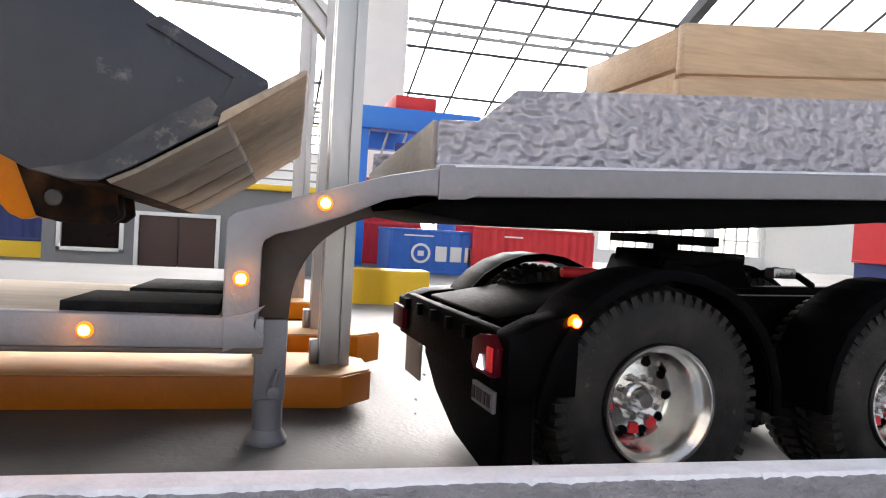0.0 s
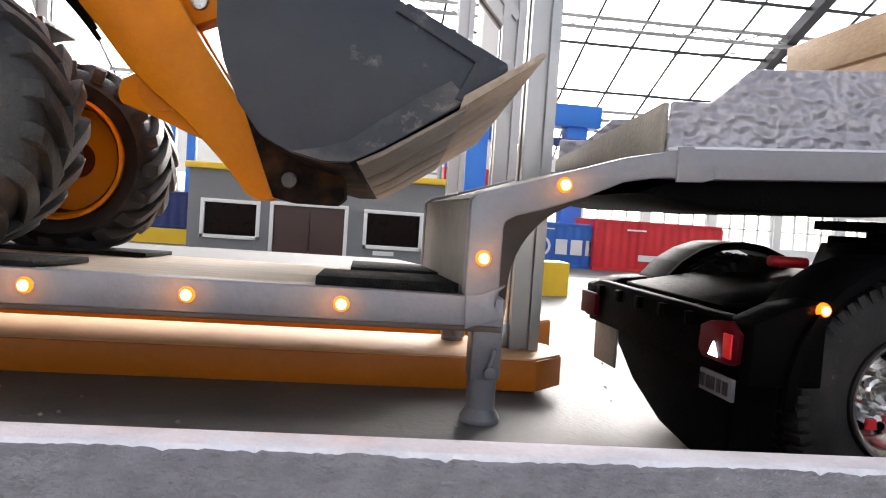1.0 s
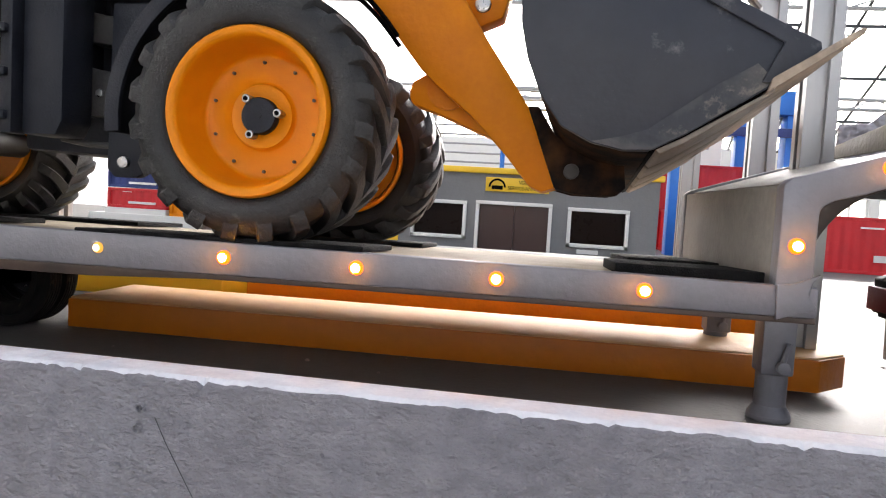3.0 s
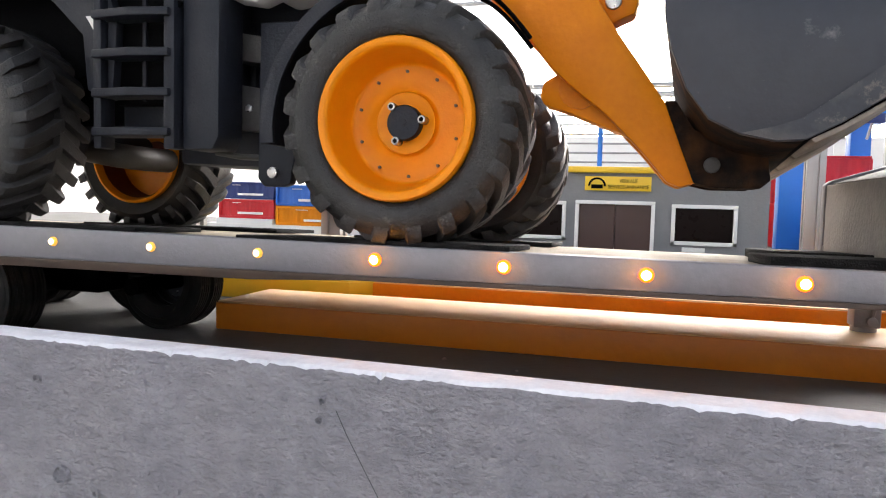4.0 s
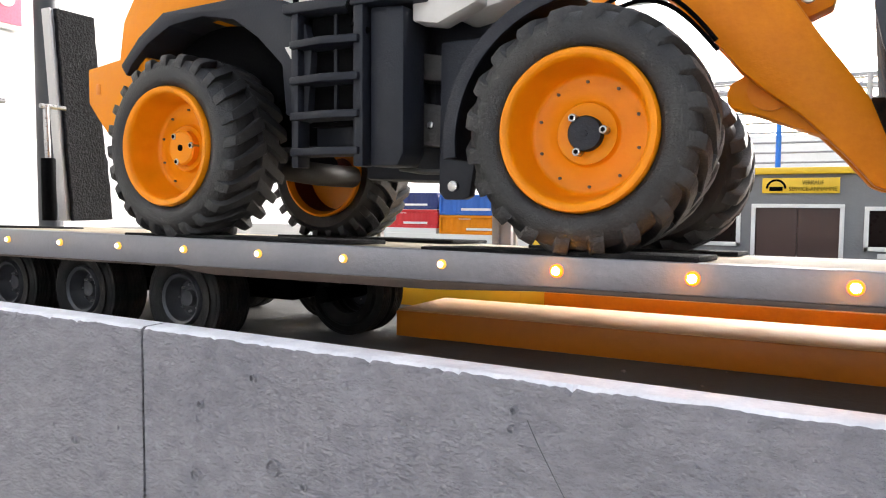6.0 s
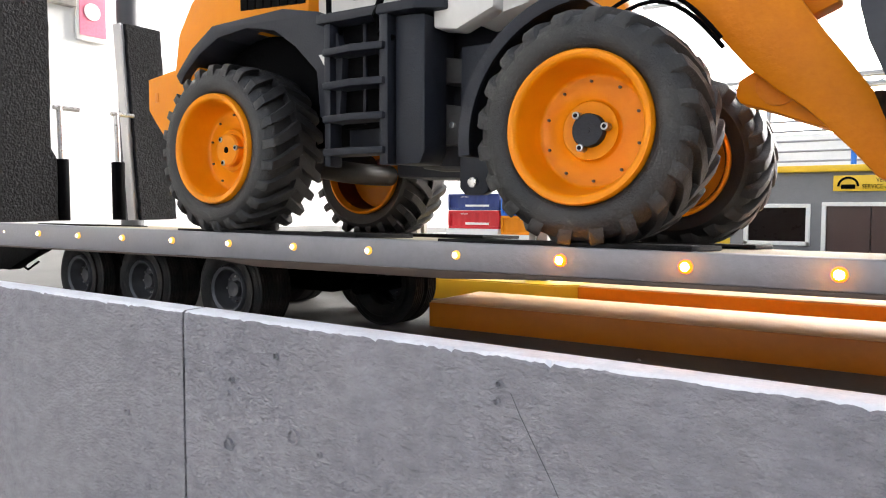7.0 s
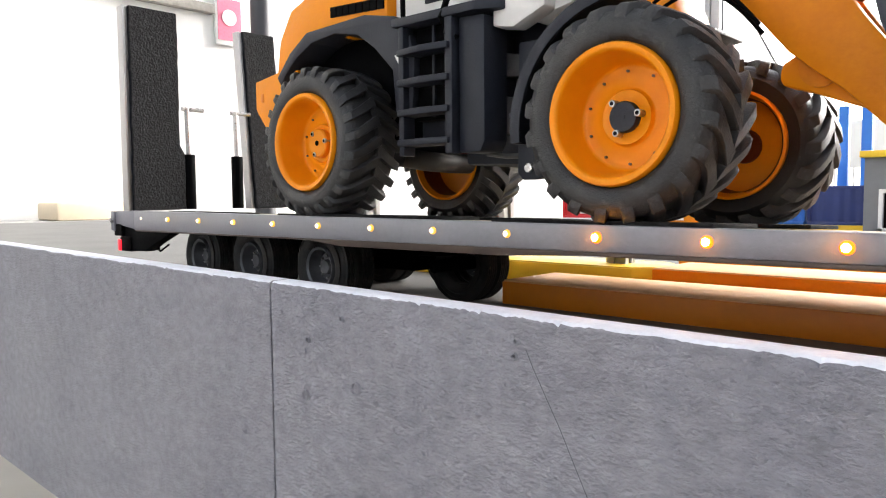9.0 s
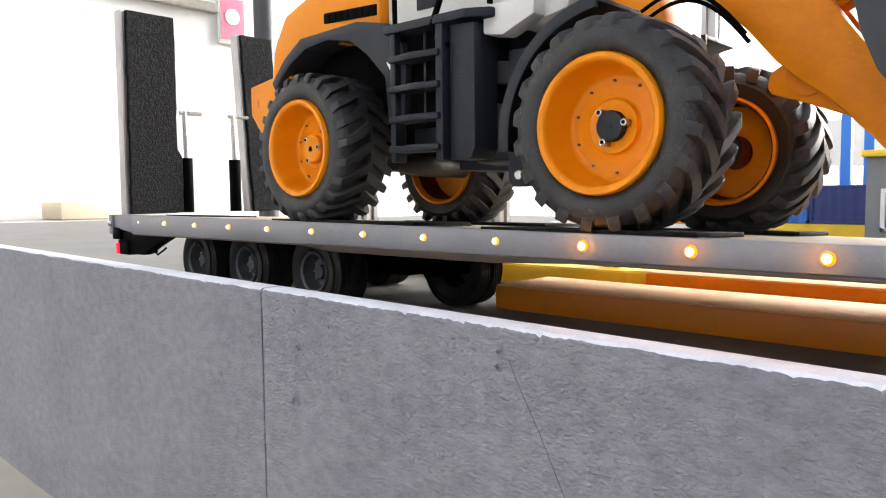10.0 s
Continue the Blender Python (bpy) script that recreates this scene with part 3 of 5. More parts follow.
def child(name, me, parent, m=None):
    ob = new(name, me)
    ob.parent = parent
    if m is not None:
        ob.matrix_basis = m
    BASE[ob] = Vector((0, 0, 0))
    return ob


LM = loader_meshes()


def loader_wheel(parent, x, y, z, far=False, rear=False, spin=0.0):
    tyre, tread, rim, hub, hub_o, bore, bolt, socket, hole, inner = LM
    off = BASE[parent]
    w = child("wheel", tyre, parent, Matrix.Translation(Vector((x, y, z)) - off) @ Matrix.Rotation(radians(180 if far else 0), 4, "Z"))
    w["label"] = "tractor-lug tyre on an orange dished rim"
    child("tread", tread[1 if rear else 0], w, Matrix.Rotation(spin, 4, "Y"))
    child("rim", rim, w)
    child("rim_shade_disc", inner, w)
    child("hub_cap", hub_o if rear else hub, w)
    if rear:
        child("hub_bore", bore, w)
    for k in range(3):
        a = radians(8 + 120 * k)
        for nm, me in (("bolt", bolt), ("bolt_socket", socket)):
            child(nm, me, w, Matrix.Translation((0.0098 * math.cos(a), 0, 0.0098 * math.sin(a))))
    for k in range(10):
        a = radians(20 + 36 * k)
        child("bolt_hole", hole, w, Matrix.Translation((0.0262 * math.cos(a), 0, 0.0262 * math.sin(a))))
    return w


# ---- the wheel loader ----
CY = 0.398
LZ = 0.131
loader = thing("wheel_loader", (-0.42, CY, 0.0712), "orange model wheel loader with raised dark bucket on the trailer", "wheel loader")
loader_wheel(loader, -0.282, 0.288, LZ, spin=0.1)
loader_wheel(loader, -0.560, 0.288, LZ + 0.0012, rear=True, spin=0.25)
loader_wheel(loader, -0.282, 0.508, LZ - 0.0085, far=True, spin=0.05)
loader_wheel(loader, -0.560, 0.508, LZ - 0.0075, far=True, rear=True)

# axles and the exhaust-like drive tube under the frame
part("front_axle", rod((-0.282, 0.335, LZ), (-0.282, 0.461, LZ - 0.007), 0.013), CHARCOAL, loader)
part("rear_axle", rod((-0.56, 0.335, LZ), (-0.56, 0.461, LZ - 0.006), 0.013), CHARCOAL, loader)
part("drive_tube", pipe([(-0.62, 0.400, 0.130), (-0.565, 0.399, 0.1245), (-0.543, 0.399, 0.1210), (-0.534, 0.402, 0.1195), (-0.528, 0.410, 0.1185), (-0.526, 0.425, 0.118), (-0.525, 0.45, 0.118)], 0.0088, 16), TUBE, loader, "dusty grey tube between the axles")
part("rear_frame", box((-0.62, 0.365, 0.135), (-0.40, 0.431, 0.20), 0.003), CHARCOAL, loader)
part("joint_frame", prism([(-0.455, 0.112), (-0.33, 0.108), (-0.33, 0.212), (-0.455, 0.212)], 0.366, 0.434, 0.003), CHARCOAL, loader)
part("joint_plate", prism([(-0.410, 0.1905), (-0.350, 0.1800), (-0.350, 0.1660), (-0.410, 0.1735)], 0.346, 0.365, 0.0012), JOINT_GREY, loader, "dusty grey plate of the steering joint")
part("joint_plate", prism([(-0.410, 0.1600), (-0.350, 0.1500), (-0.350, 0.1270), (-0.410, 0.1330)], 0.344, 0.365, 0.0012), JOINT_GREY, loader)
part("joint_pipe", pipe([(-0.412, 0.341, 0.1180), (-0.395, 0.341, 0.1155), (-0.372, 0.342, 0.1150), (-0.350, 0.344, 0.1130)], 0.0018, 8), TUBE, loader)
for x, z in ((-0.392, 0.1440), (-0.368, 0.1385), (-0.380, 0.1760)):
    part("joint_bolt", rod((x, 0.3425, z), (x, 0.3465, z), 0.0024, seg=6, bevel=0.0003), STEEL, loader)
part("front_frame", prism([(-0.36, 0.11), (-0.30, 0.11), (-0.270, 0.140), (-0.266, 0.156), (-0.288, 0.212), (-0.305, 0.24), (-0.33, 0.25), (-0.36, 0.20)], 0.372, 0.424, 0.003), ORANGE, loader)
# dark side plate ahead of the ladder, with a pin
plate = part("side_plate", prism([(-0.382, 0.192), (-0.347, 0.192), (-0.344, 0.150), (-0.358, 0.128), (-0.362, 0.1005), (-0.366, 0.0985), (-0.379, 0.0985), (-0.383, 0.103)], 0.338, 0.346, 0.0012), CHARCOAL, loader)
part("plate_pin", rod((-0.3725, 0.3355, 0.1065), (-0.3725, 0.339, 0.1065), 0.0032, bevel=0.0004), STEEL, plate)


def fender(cx, cz, r, a0, a1, y0, y1, t=0.003, lip=0.004):
    """An arched mudguard: a curved shell with an outer lip."""
    outer, inner = arc(cx, cz, r + t, a0, a1, 14), arc(cx, cz, r, a1, a0, 14)
    bm = prism(outer + inner, y0, y1, 0.0006)
    return prism(arc(cx, cz, r + t + 0.0004, a0, a1, 14) + arc(cx, cz, r - lip, a1, a0, 14), y0 - 0.0015, y0 + 0.0015, 0.0005, bm)


REAR_ARCH = [(-0.634, 0.188), (-0.628, 0.196), (-0.611, 0.209), (-0.588, 0.2195), (-0.556, 0.2225), (-0.528, 0.217), (-0.508, 0.204), (-0.487, 0.184), (-0.484, 0.152), (-0.466, 0.150), (-0.463, 0.190), (-0.468, 0.207), (-0.485, 0.2245), (-0.52, 0.2315), (-0.595, 0.2295), (-0.620, 0.215), (-0.640, 0.196)]
part("rear_fender", prism(REAR_ARCH, 0.318, 0.362, 0.0014), CHARCOAL, loader, "dark grey arched mudguard")
part("rear_fender", prism(REAR_ARCH, 0.434, 0.478, 0.0014), CHARCOAL, loader)
part("fender_badge", prism([(-0.4835, 0.1945), (-0.4665, 0.1945), (-0.475, 0.182)], 0.3165, 0.3185, 0.0004), CAB_WHITE, loader, "pale grey triangle")
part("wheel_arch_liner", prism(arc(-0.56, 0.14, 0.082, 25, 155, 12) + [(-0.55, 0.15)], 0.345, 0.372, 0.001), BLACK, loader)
# added black sheet that stands for the deep shade inside the arch
part("arch_shade_panel", prism([(-0.630, 0.188), (-0.611, 0.207), (-0.588, 0.2175), (-0.556, 0.2205), (-0.528, 0.215), (-0.508, 0.202), (-0.487, 0.182), (-0.484, 0.136), (-0.600, 0.136)], 0.3622, 0.3648), BLACK, loader)
part("front_fender", fender(-0.282, 0.128, 0.074, 96, 186, 0.300, 0.350), CHARCOAL, loader)
part("front_fender", fender(-0.282, 0.128, 0.074, 96, 186, 0.446, 0.496), CHARCOAL, loader)
# bonnet and counterweight
bonnet = part("bonnet", prism([(-0.658, 0.200), (-0.652, 0.232), (-0.634, 0.257), (-0.60, 0.268), (-0.505, 0.268), (-0.505, 0.222), (-0.60, 0.222), (-0.630, 0.200)], 0.330, 0.466, 0.003), ORANGE, loader, "orange engine cover")
for k in range(8):
    xa, za = -0.5745 + 0.0085 * k, 0.2402 - 0.0005 * k
    part("name_bar", prism([(xa, za), (xa + 0.0070, za - 0.0004), (xa + 0.0070, za + 0.0081), (xa, za + 0.0085)], 0.3285, 0.3302), BLACK, bonnet, "dark bar in place of lettering")
cw = part("counterweight", prism([(-0.686, 0.198), (-0.626, 0.206), (-0.618, 0.200), (-0.618, 0.150), (-0.654, 0.144), (-0.664, 0.147), (-0.676, 0.160), (-0.686, 0.172)], 0.325, 0.471, 0.0014), ORANGE, loader, "orange counterweight")
part("lamp_slot", box((-0.676, 0.3243, 0.178), (-0.672, 0.326, 0.186), 0.0003), BROWN, cw)
# ladder and platform
lad = part("ladder", None or join(box((-0.4745, 0.312, 0.118), (-0.4690, 0.324, 0.2130), 0.001), box((-0.4275, 0.312, 0.118), (-0.4205, 0.324, 0.2130), 0.001)), CHARCOAL, loader, "dark grey boarding ladder")
part("ladder_box", box((-0.472, 0.334, 0.132), (-0.404, 0.366, 0.2125), 0.002), CHARCOAL, lad)
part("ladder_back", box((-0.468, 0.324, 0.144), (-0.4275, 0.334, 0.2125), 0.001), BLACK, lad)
part("side_tank", prism([(-0.4195, 0.118), (-0.400, 0.118), (-0.396, 0.126), (-0.396, 0.2110), (-0.4195, 0.2125)], 0.318, 0.344, 0.002), CHARCOAL, lad)
for z in (0.1255, 0.1475, 0.1695, 0.1915):
    part("rung", prism([(-0.4735, 0.309), (-0.447, 0.3055), (-0.4225, 0.309), (-0.4225, 0.328), (-0.4735, 0.328)], z - 0.0005, z + 0.0042, 0.0009, axis="z"), CHARCOAL, lad)
part("platform", prism([(-0.480, 0.310), (-0.40, 0.312), (-0.384, 0.322), (-0.384, 0.37), (-0.480, 0.37)], 0.2130, 0.2195, 0.0012, axis="z"), CHARCOAL, lad)
part("ladder_divider", box((-0.449, 0.322, 0.146), (-0.4465, 0.328, 0.2125), 0.0006), CHARCOAL, lad)
part("handrail", pipe([(-0.478, 0.322, 0.190), (-0.478, 0.321, 0.24), (-0.476, 0.321, 0.262), (-0.468, 0.322, 0.285), (-0.45, 0.325, 0.305)], 0.0022, 8), BLACK, loader)
part("handrail", pipe([(-0.420, 0.318, 0.198), (-0.428, 0.314, 0.202), (-0.431, 0.313, 0.213), (-0.424, 0.315, 0.232), (-0.412, 0.32, 0.262), (-0.40, 0.325, 0.30)], 0.0024, 8), BLACK, loader)
part("handrail", pipe([(-0.392, 0.33, 0.224), (-0.388, 0.33, 0.26), (-0.37, 0.335, 0.30)], 0.0022, 8), BLACK, loader)
part("cab_side", prism([(-0.5045, 0.220), (-0.478, 0.2198), (-0.40, 0.2198), (-0.372, 0.205), (-0.335, 0.212), (-0.32, 0.24), (-0.32, 0.31), (-0.5045, 0.31)], 0.338, 0.458, 0.003), CAB_WHITE, loader, "light grey cab flank")
part("cab_step", prism([(-0.395, 0.222), (-0.352, 0.222), (-0.352, 0.210), (-0.378, 0.200), (-0.395, 0.203)], 0.326, 0.342, 0.0015), CAB_WHITE, loader)
part("cab_post", box((-0.364, 0.332, 0.212), (-0.356, 0.340, 0.32), 0.001), CHARCOAL, loader)
part("vent_grille", box((-0.470, 0.3365, 0.234), (-0.448, 0.3385, 0.252), 0.0004), CHARCOAL, loader)

# lift arms
ARM = [(-0.330, 0.262), (-0.290, 0.243), (-0.272, 0.228), (-0.257, 0.2105), (-0.235, 0.188), (-0.219, 0.1685), (-0.205, 0.156), (-0.189, 0.1435), (-0.168, 0.122), (-0.155, 0.1065), (-0.148, 0.1035), (-0.139, 0.1065), (-0.1355, 0.1135), (-0.1425, 0.126), (-0.157, 0.149), (-0.170, 0.168), (-0.182, 0.185), (-0.195, 0.2055), (-0.215, 0.236), (-0.24, 0.265), (-0.31, 0.295)]
arm = part("lift_arm", prism(ARM, 0.377, 0.389, 0.0014), ORANGE_WORN, loader, "curved orange lifting arm")
part("pivot_boss", rod((-0.302, 0.368, 0.252), (-0.302, 0.378, 0.252), 0.012, bevel=0.001), ORANGE, arm)
part("lift_arm", prism(ARM, 0.414, 0.426, 0.0014), ORANGE_WORN, loader)
part("cross_tube", rod((-0.205, 0.389, 0.160), (-0.205, 0.414, 0.160), 0.012), ORANGE_WORN, loader)
PX, PZ = -0.2215, 0.1585
part("arm_bracket", prism([(PX + u, PZ + v) for u, v in ((-0.0060, 0.0010), (-0.0045, 0.0055), (0.0120, 0.0150), (0.0300, 0.0020), (0.0560, -0.0300), (0.0320, -0.0210), (0.0100, -0.0120), (-0.0040, -0.0075), (-0.0062, -0.0035))], 0.391, 0.411, 0.0012), ORANGE, loader, "orange cross bracket between the arms")
part("bracket_pin", lathe([(0.0001, 0.0005), (0.0018, 0.0005), (0.0020, -0.0008), (0.0036, -0.0008), (0.0038, 0.0010)], 20), ORANGE, loader).location = Vector((PX, 0.391, PZ)) - BASE[loader]
crank = part("bell_crank", prism([(-0.205, 0.208), (-0.190, 0.196), (-0.176, 0.202), (-0.172, 0.218), (-0.150, 0.262), (-0.165, 0.275), (-0.19, 0.245)], 0.393, 0.410, 0.0015), ORANGE_WORN, loader, "orange tilt lever")
part("crank_pin", rod((-0.188, 0.3905, 0.209), (-0.188, 0.394, 0.209), 0.0046, bevel=0.0005), STEEL, crank)
part("tilt_link", rod((-0.160, 0.401, 0.262), (-0.128, 0.401, 0.158), 0.006), STEEL, loader)
part("tilt_cylinder", rod((-0.30, 0.401, 0.262), (-0.20, 0.401, 0.235), 0.010, bevel=0.001), ORANGE, loader)
for dy, dz in ((0.0, 0.0), (0.006, -0.004)):
    hose = [(-0.292 + 0.062 * k / 12, 0.356 + dy + 0.006 * k / 12, 0.205 + dz + 0.012 * math.sin(math.pi * k / 12) - 0.022 * (k / 12) ** 2) for k in range(13)]
    part("hydraulic_hose", pipe(hose, 0.0013, 8), BLACK, loader)
part("hose_clip", box((-0.262, 0.352, 0.208), (-0.254, 0.366, 0.216), 0.0008), STEEL, loader)

# bucket
SIDE = [(-0.161, 0.190), (-0.1605, 0.178), (-0.157, 0.163), (-0.150, 0.146), (-0.140, 0.1325), (-0.126, 0.1255), (-0.112, 0.1225), (-0.100, 0.1230), (-0.086, 0.1305), (-0.066, 0.1435), (-0.049, 0.1545), (-0.0335, 0.1710), (-0.052, 0.1800), (-0.079, 0.1935), (-0.100, 0.206), (-0.130, 0.222), (-0.156, 0.228)]
BY0, BY1 = 0.304, 0.590


def slewed(bm):
    """The front frame is steered a little: the bucket's far end stands forward and a little lower."""
    for v in bm.verts:
        v.co.x += (v.co.y - BY0) * 0.055
        v.co.z -= (v.co.y - BY0) * 0.040
    return bm



bucket = part("bucket", prism(SIDE, BY0, BY0 + 0.004, 0.0008), BUCKET, loader, "dark slate-blue digging bucket, scuffed")
part("bucket_side", slewed(prism(SIDE, BY1 - 0.004, BY1, 0.0008)), BUCKET, bucket)
shell_out = [(-0.156, 0.228), (-0.161, 0.190), (-0.1605, 0.178), (-0.157, 0.163), (-0.150, 0.146), (-0.140, 0.1325), (-0.126, 0.1255), (-0.112, 0.1225), (-0.100, 0.1230), (-0.086, 0.1305)]
t = 0.003
shell_in = [(x + t, z + t * 0.8) for x, z in shell_out[::-1]]
part("bucket_back", slewed(prism(shell_out + shell_in, BY0 + 0.004, BY1 - 0.004)), RUSTY, bucket)
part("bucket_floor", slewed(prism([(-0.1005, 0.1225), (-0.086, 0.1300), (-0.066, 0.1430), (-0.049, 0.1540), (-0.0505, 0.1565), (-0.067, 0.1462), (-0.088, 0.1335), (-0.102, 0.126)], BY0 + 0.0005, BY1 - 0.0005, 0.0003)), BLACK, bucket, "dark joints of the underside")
for y in (0.306, 0.377, 0.448, 0.519):
    part("wear_strip", slewed(prism([(-0.096, 0.1222), (-0.0845, 0.1282), (-0.050, 0.1508), (-0.049, 0.1532), (-0.066, 0.1425), (-0.0865, 0.1298), (-0.098, 0.1240)], y, y + 0.0655, 0.0004)), UNDERSIDE, bucket)
part("cutting_edge", slewed(prism([(-0.0535, 0.1500), (-0.0170, 0.1755), (-0.0160, 0.1775), (-0.0180, 0.1780), (-0.052, 0.1560)], BY0 - 0.003, BY1 + 0.003, 0.0004)), BARE, bucket, "bare worn cutting lip")
part("wear_band", prism([(-0.126, 0.1262), (-0.112, 0.1232), (-0.100, 0.1237), (-0.086, 0.1312), (-0.066, 0.1442), (-0.050, 0.1552), (-0.058, 0.1625), (-0.074, 0.1530), (-0.091, 0.1405), (-0.102, 0.1325), (-0.113, 0.1290)], BY0 - 0.0004, BY0), SCUFFED, bucket, "paint scuffed pale along the lower edge")
part("side_cutter", prism([(-0.056, 0.1545), (-0.049, 0.1540), (-0.033, 0.1690), (-0.0335, 0.1720), (-0.079, 0.1945), (-0.0845, 0.1905), (-0.048, 0.1715)], BY0 - 0.0016, BY0, 0.0004), BUCKET, bucket)
part("pivot_plate", prism([(-0.158, 0.150), (-0.148, 0.124), (-0.141, 0.106), (-0.130, 0.1035), (-0.108, 0.1035), (-0.103, 0.108), (-0.105, 0.1235), (-0.125, 0.1275), (-0.142, 0.1345), (-0.152, 0.150)], 0.389, 0.397, 0.001), RUSTY, bucket, "black pivot lug, paint worn to rust")
part("pivot_plate", prism([(-0.158, 0.150), (-0.148, 0.124), (-0.141, 0.106), (-0.130, 0.1035), (-0.108, 0.1035), (-0.103, 0.108), (-0.105, 0.1235), (-0.125, 0.1275), (-0.142, 0.1345), (-0.152, 0.150)], 0.372, 0.3765, 0.001), RUSTY, bucket)
part("pivot_pin", rod((-0.1325, 0.368, 0.1155), (-0.1325, 0.3725, 0.1155), 0.0042, bevel=0.0006, seg=12), JOINT_GREY, bucket)
part("pivot_plate", prism([(-0.158, 0.150), (-0.148, 0.124), (-0.141, 0.106), (-0.130, 0.1035), (-0.108, 0.1035), (-0.103, 0.108), (-0.105, 0.1235), (-0.125, 0.1275), (-0.142, 0.1345), (-0.152, 0.150)], 0.426, 0.432, 0.001), RUSTY, bucket)

# ---- the low-bed trailer ----
TY0, TY1 = 0.289, 0.523


def zt(x):
    return 0.0692 - 0.0080 * (x + 0.1)


def zb(x):
    return 0.0556 + 0.002 * (x + 0.1)


def dropped(bm, dz):
    bmesh.ops.translate(bm, verts=bm.verts, vec=(0, 0, dz))
    return bm


trailer = thing("lowbed_trailer", (-0.45, 0.406, G), "grey model low-bed trailer with gooseneck, lit side markers and raised ramps", "trailer")
for y0, y1, dz in ((TY0, TY0 + 0.008, 0.0), (TY1 - 0.008, TY1, -0.0120)):
    rail = part("side_rail", dropped(prism([(-0.880, zt(-0.88)), (-0.030, zt(-0.03)), (-0.030, zb(-0.03)), (-0.880, zb(-0.88))], y0, y1, 0.0010), dz), GREY, trailer)
    part("tail_rail", dropped(prism([(-0.934, zt(-0.934) - 0.001), (-0.8805, zt(-0.88)), (-0.8805, zb(-0.88)), (-0.934, 0.060)], y0 + 0.0025, y1, 0.0010), dz), GREY, trailer)
    part("lower_flange", dropped(prism([(-0.88, zb(-0.88)), (-0.03, zb(-0.03)), (-0.03, zb(-0.03) - 0.0025), (-0.30, zb(-0.3) - 0.0025), (-0.36, zb(-0.36) - 0.005), (-0.52, zb(-0.52) - 0.005), (-0.56, zb(-0.56) - 0.0015), (-0.88, zb(-0.88) - 0.0015)], y0 + 0.0012, y1 - 0.0012, 0.0004), dz), GUSSET, trailer)
LEAN = 0.04  # the load bed leans a little to its far side


def leaned(bm):
    for v in bm.verts:
        v.co.z -= LEAN * (v.co.y - 0.30)
    return bm


part("deck", leaned(prism([(-0.928, zt(-0.928) - 0.001), (-0.036, zt(-0.036) - 0.001), (-0.036, zt(-0.036) - 0.006), (-0.928, zt(-0.928) - 0.006)], TY0 + 0.0082, TY1 - 0.0082)), PLANK, trailer, "pale plywood load bed")
for k in range(9):
    x = -0.86 + 0.1 * k
    part("crossmember", leaned(box((x - 0.006, TY0 + 0.0085, zt(x) - 0.0110), (x + 0.006, TY1 - 0.0085, zt(x) - 0.0065))), BLACK, trailer)
part("centre_beam", box((-0.90, 0.385, 0.036), (-0.50, 0.427, 0.057), 0.002), BLACK, trailer)
MK_OUT = finish(lathe([(0.0001, -0.0022), (0.0022, -0.0019), (0.0032, -0.0009), (0.0034, 0.0002)], 18), "marker_lamp", AMBER)
MK_DIM = finish(lathe([(0.0001, -0.0022), (0.0017, -0.0019), (0.0025, -0.0009), (0.0027, 0.0002)], 18), "marker_lamp", AMBER_DIM)
CORE = finish(lathe([(0.0001, -0.0032), (0.0014, -0.0029), (0.0022, -0.0018)], 14), "bulb", AMBER_CORE)
CORE_D = finish(lathe([(0.0001, -0.0030), (0.0012, -0.0027), (0.0018, -0.0018)], 14), "bulb", CORE_DIM)
for k in range(13):
    x = -0.100 - 0.0635 * k
    m = child("marker_lamp", MK_OUT if k < 4 else MK_DIM, trailer, Matrix.Translation(Vector((x, TY0 + (0.0025 if k == 12 else 0), 0.0625 - 0.006 * (x + 0.1))) - BASE[trailer]))
    m["label"] = "lit amber side marker lamp"
    child("bulb", CORE if k < 4 else CORE_D, m)
# gooseneck
ARMG = [(-0.0475, 0.0725), (-0.0475, 0.1105), (-0.0440, 0.1135), (0.021, 0.1340), (0.047, 0.1395), (0.27, 0.1528), (0.46, 0.164), (0.46, 0.151), (0.27, 0.1395), (0.052, 0.1262), (0.036, 0.1258), (0.020, 0.1228), (0.003, 0.1150), (-0.016, 0.1080), (-0.027, 0.1050), (-0.0318, 0.1020), (-0.0325, 0.0990), (-0.0325, 0.0580), (-0.0475, 0.0580)]
for y0, y1 in ((TY0, TY0 + 0.010), (TY1 - 0.010, TY1)):
    neck = part("gooseneck_side", prism(ARMG, y0, y1, 0.0011), GREY, trailer, "cranked grey gooseneck side")
    part("weld_plate", prism([(0.043, 0.1245), (0.0555, 0.1252), (0.062, 0.1275), (0.055, 0.1320), (0.050, 0.1405), (0.043, 0.1400)], y0 - 0.0014, y0 + 0.001, 0.0005), GREY, neck)
    part("gusset", prism([(-0.0465, 0.0545), (-0.0335, 0.0590), (-0.0305, 0.0600), (-0.0345, 0.0655), (-0.0335, 0.0705), (-0.0300, 0.0745), (-0.0400, 0.0700), (-0.0470, 0.0690)], y0 - 0.0014, y0 + 0.001, 0.0004), GREY, neck)
for x, z, me in ((-0.0405, 0.0855, MK_OUT), (-0.0070, 0.1195, MK_OUT)):
    m = child("marker_lamp", me, trailer, Matrix.Translation(Vector((x, TY0, z)) - BASE[trailer]))
    m["label"] = "lit amber side marker lamp"
    child("bulb", CORE, m)
child("marker_lamp", MK_OUT, trailer, Matrix.Translation(Vector((-0.0405, TY1 - 0.0145, 0.0855)) - BASE[trailer]))["label"] = "lit amber side marker lamp"
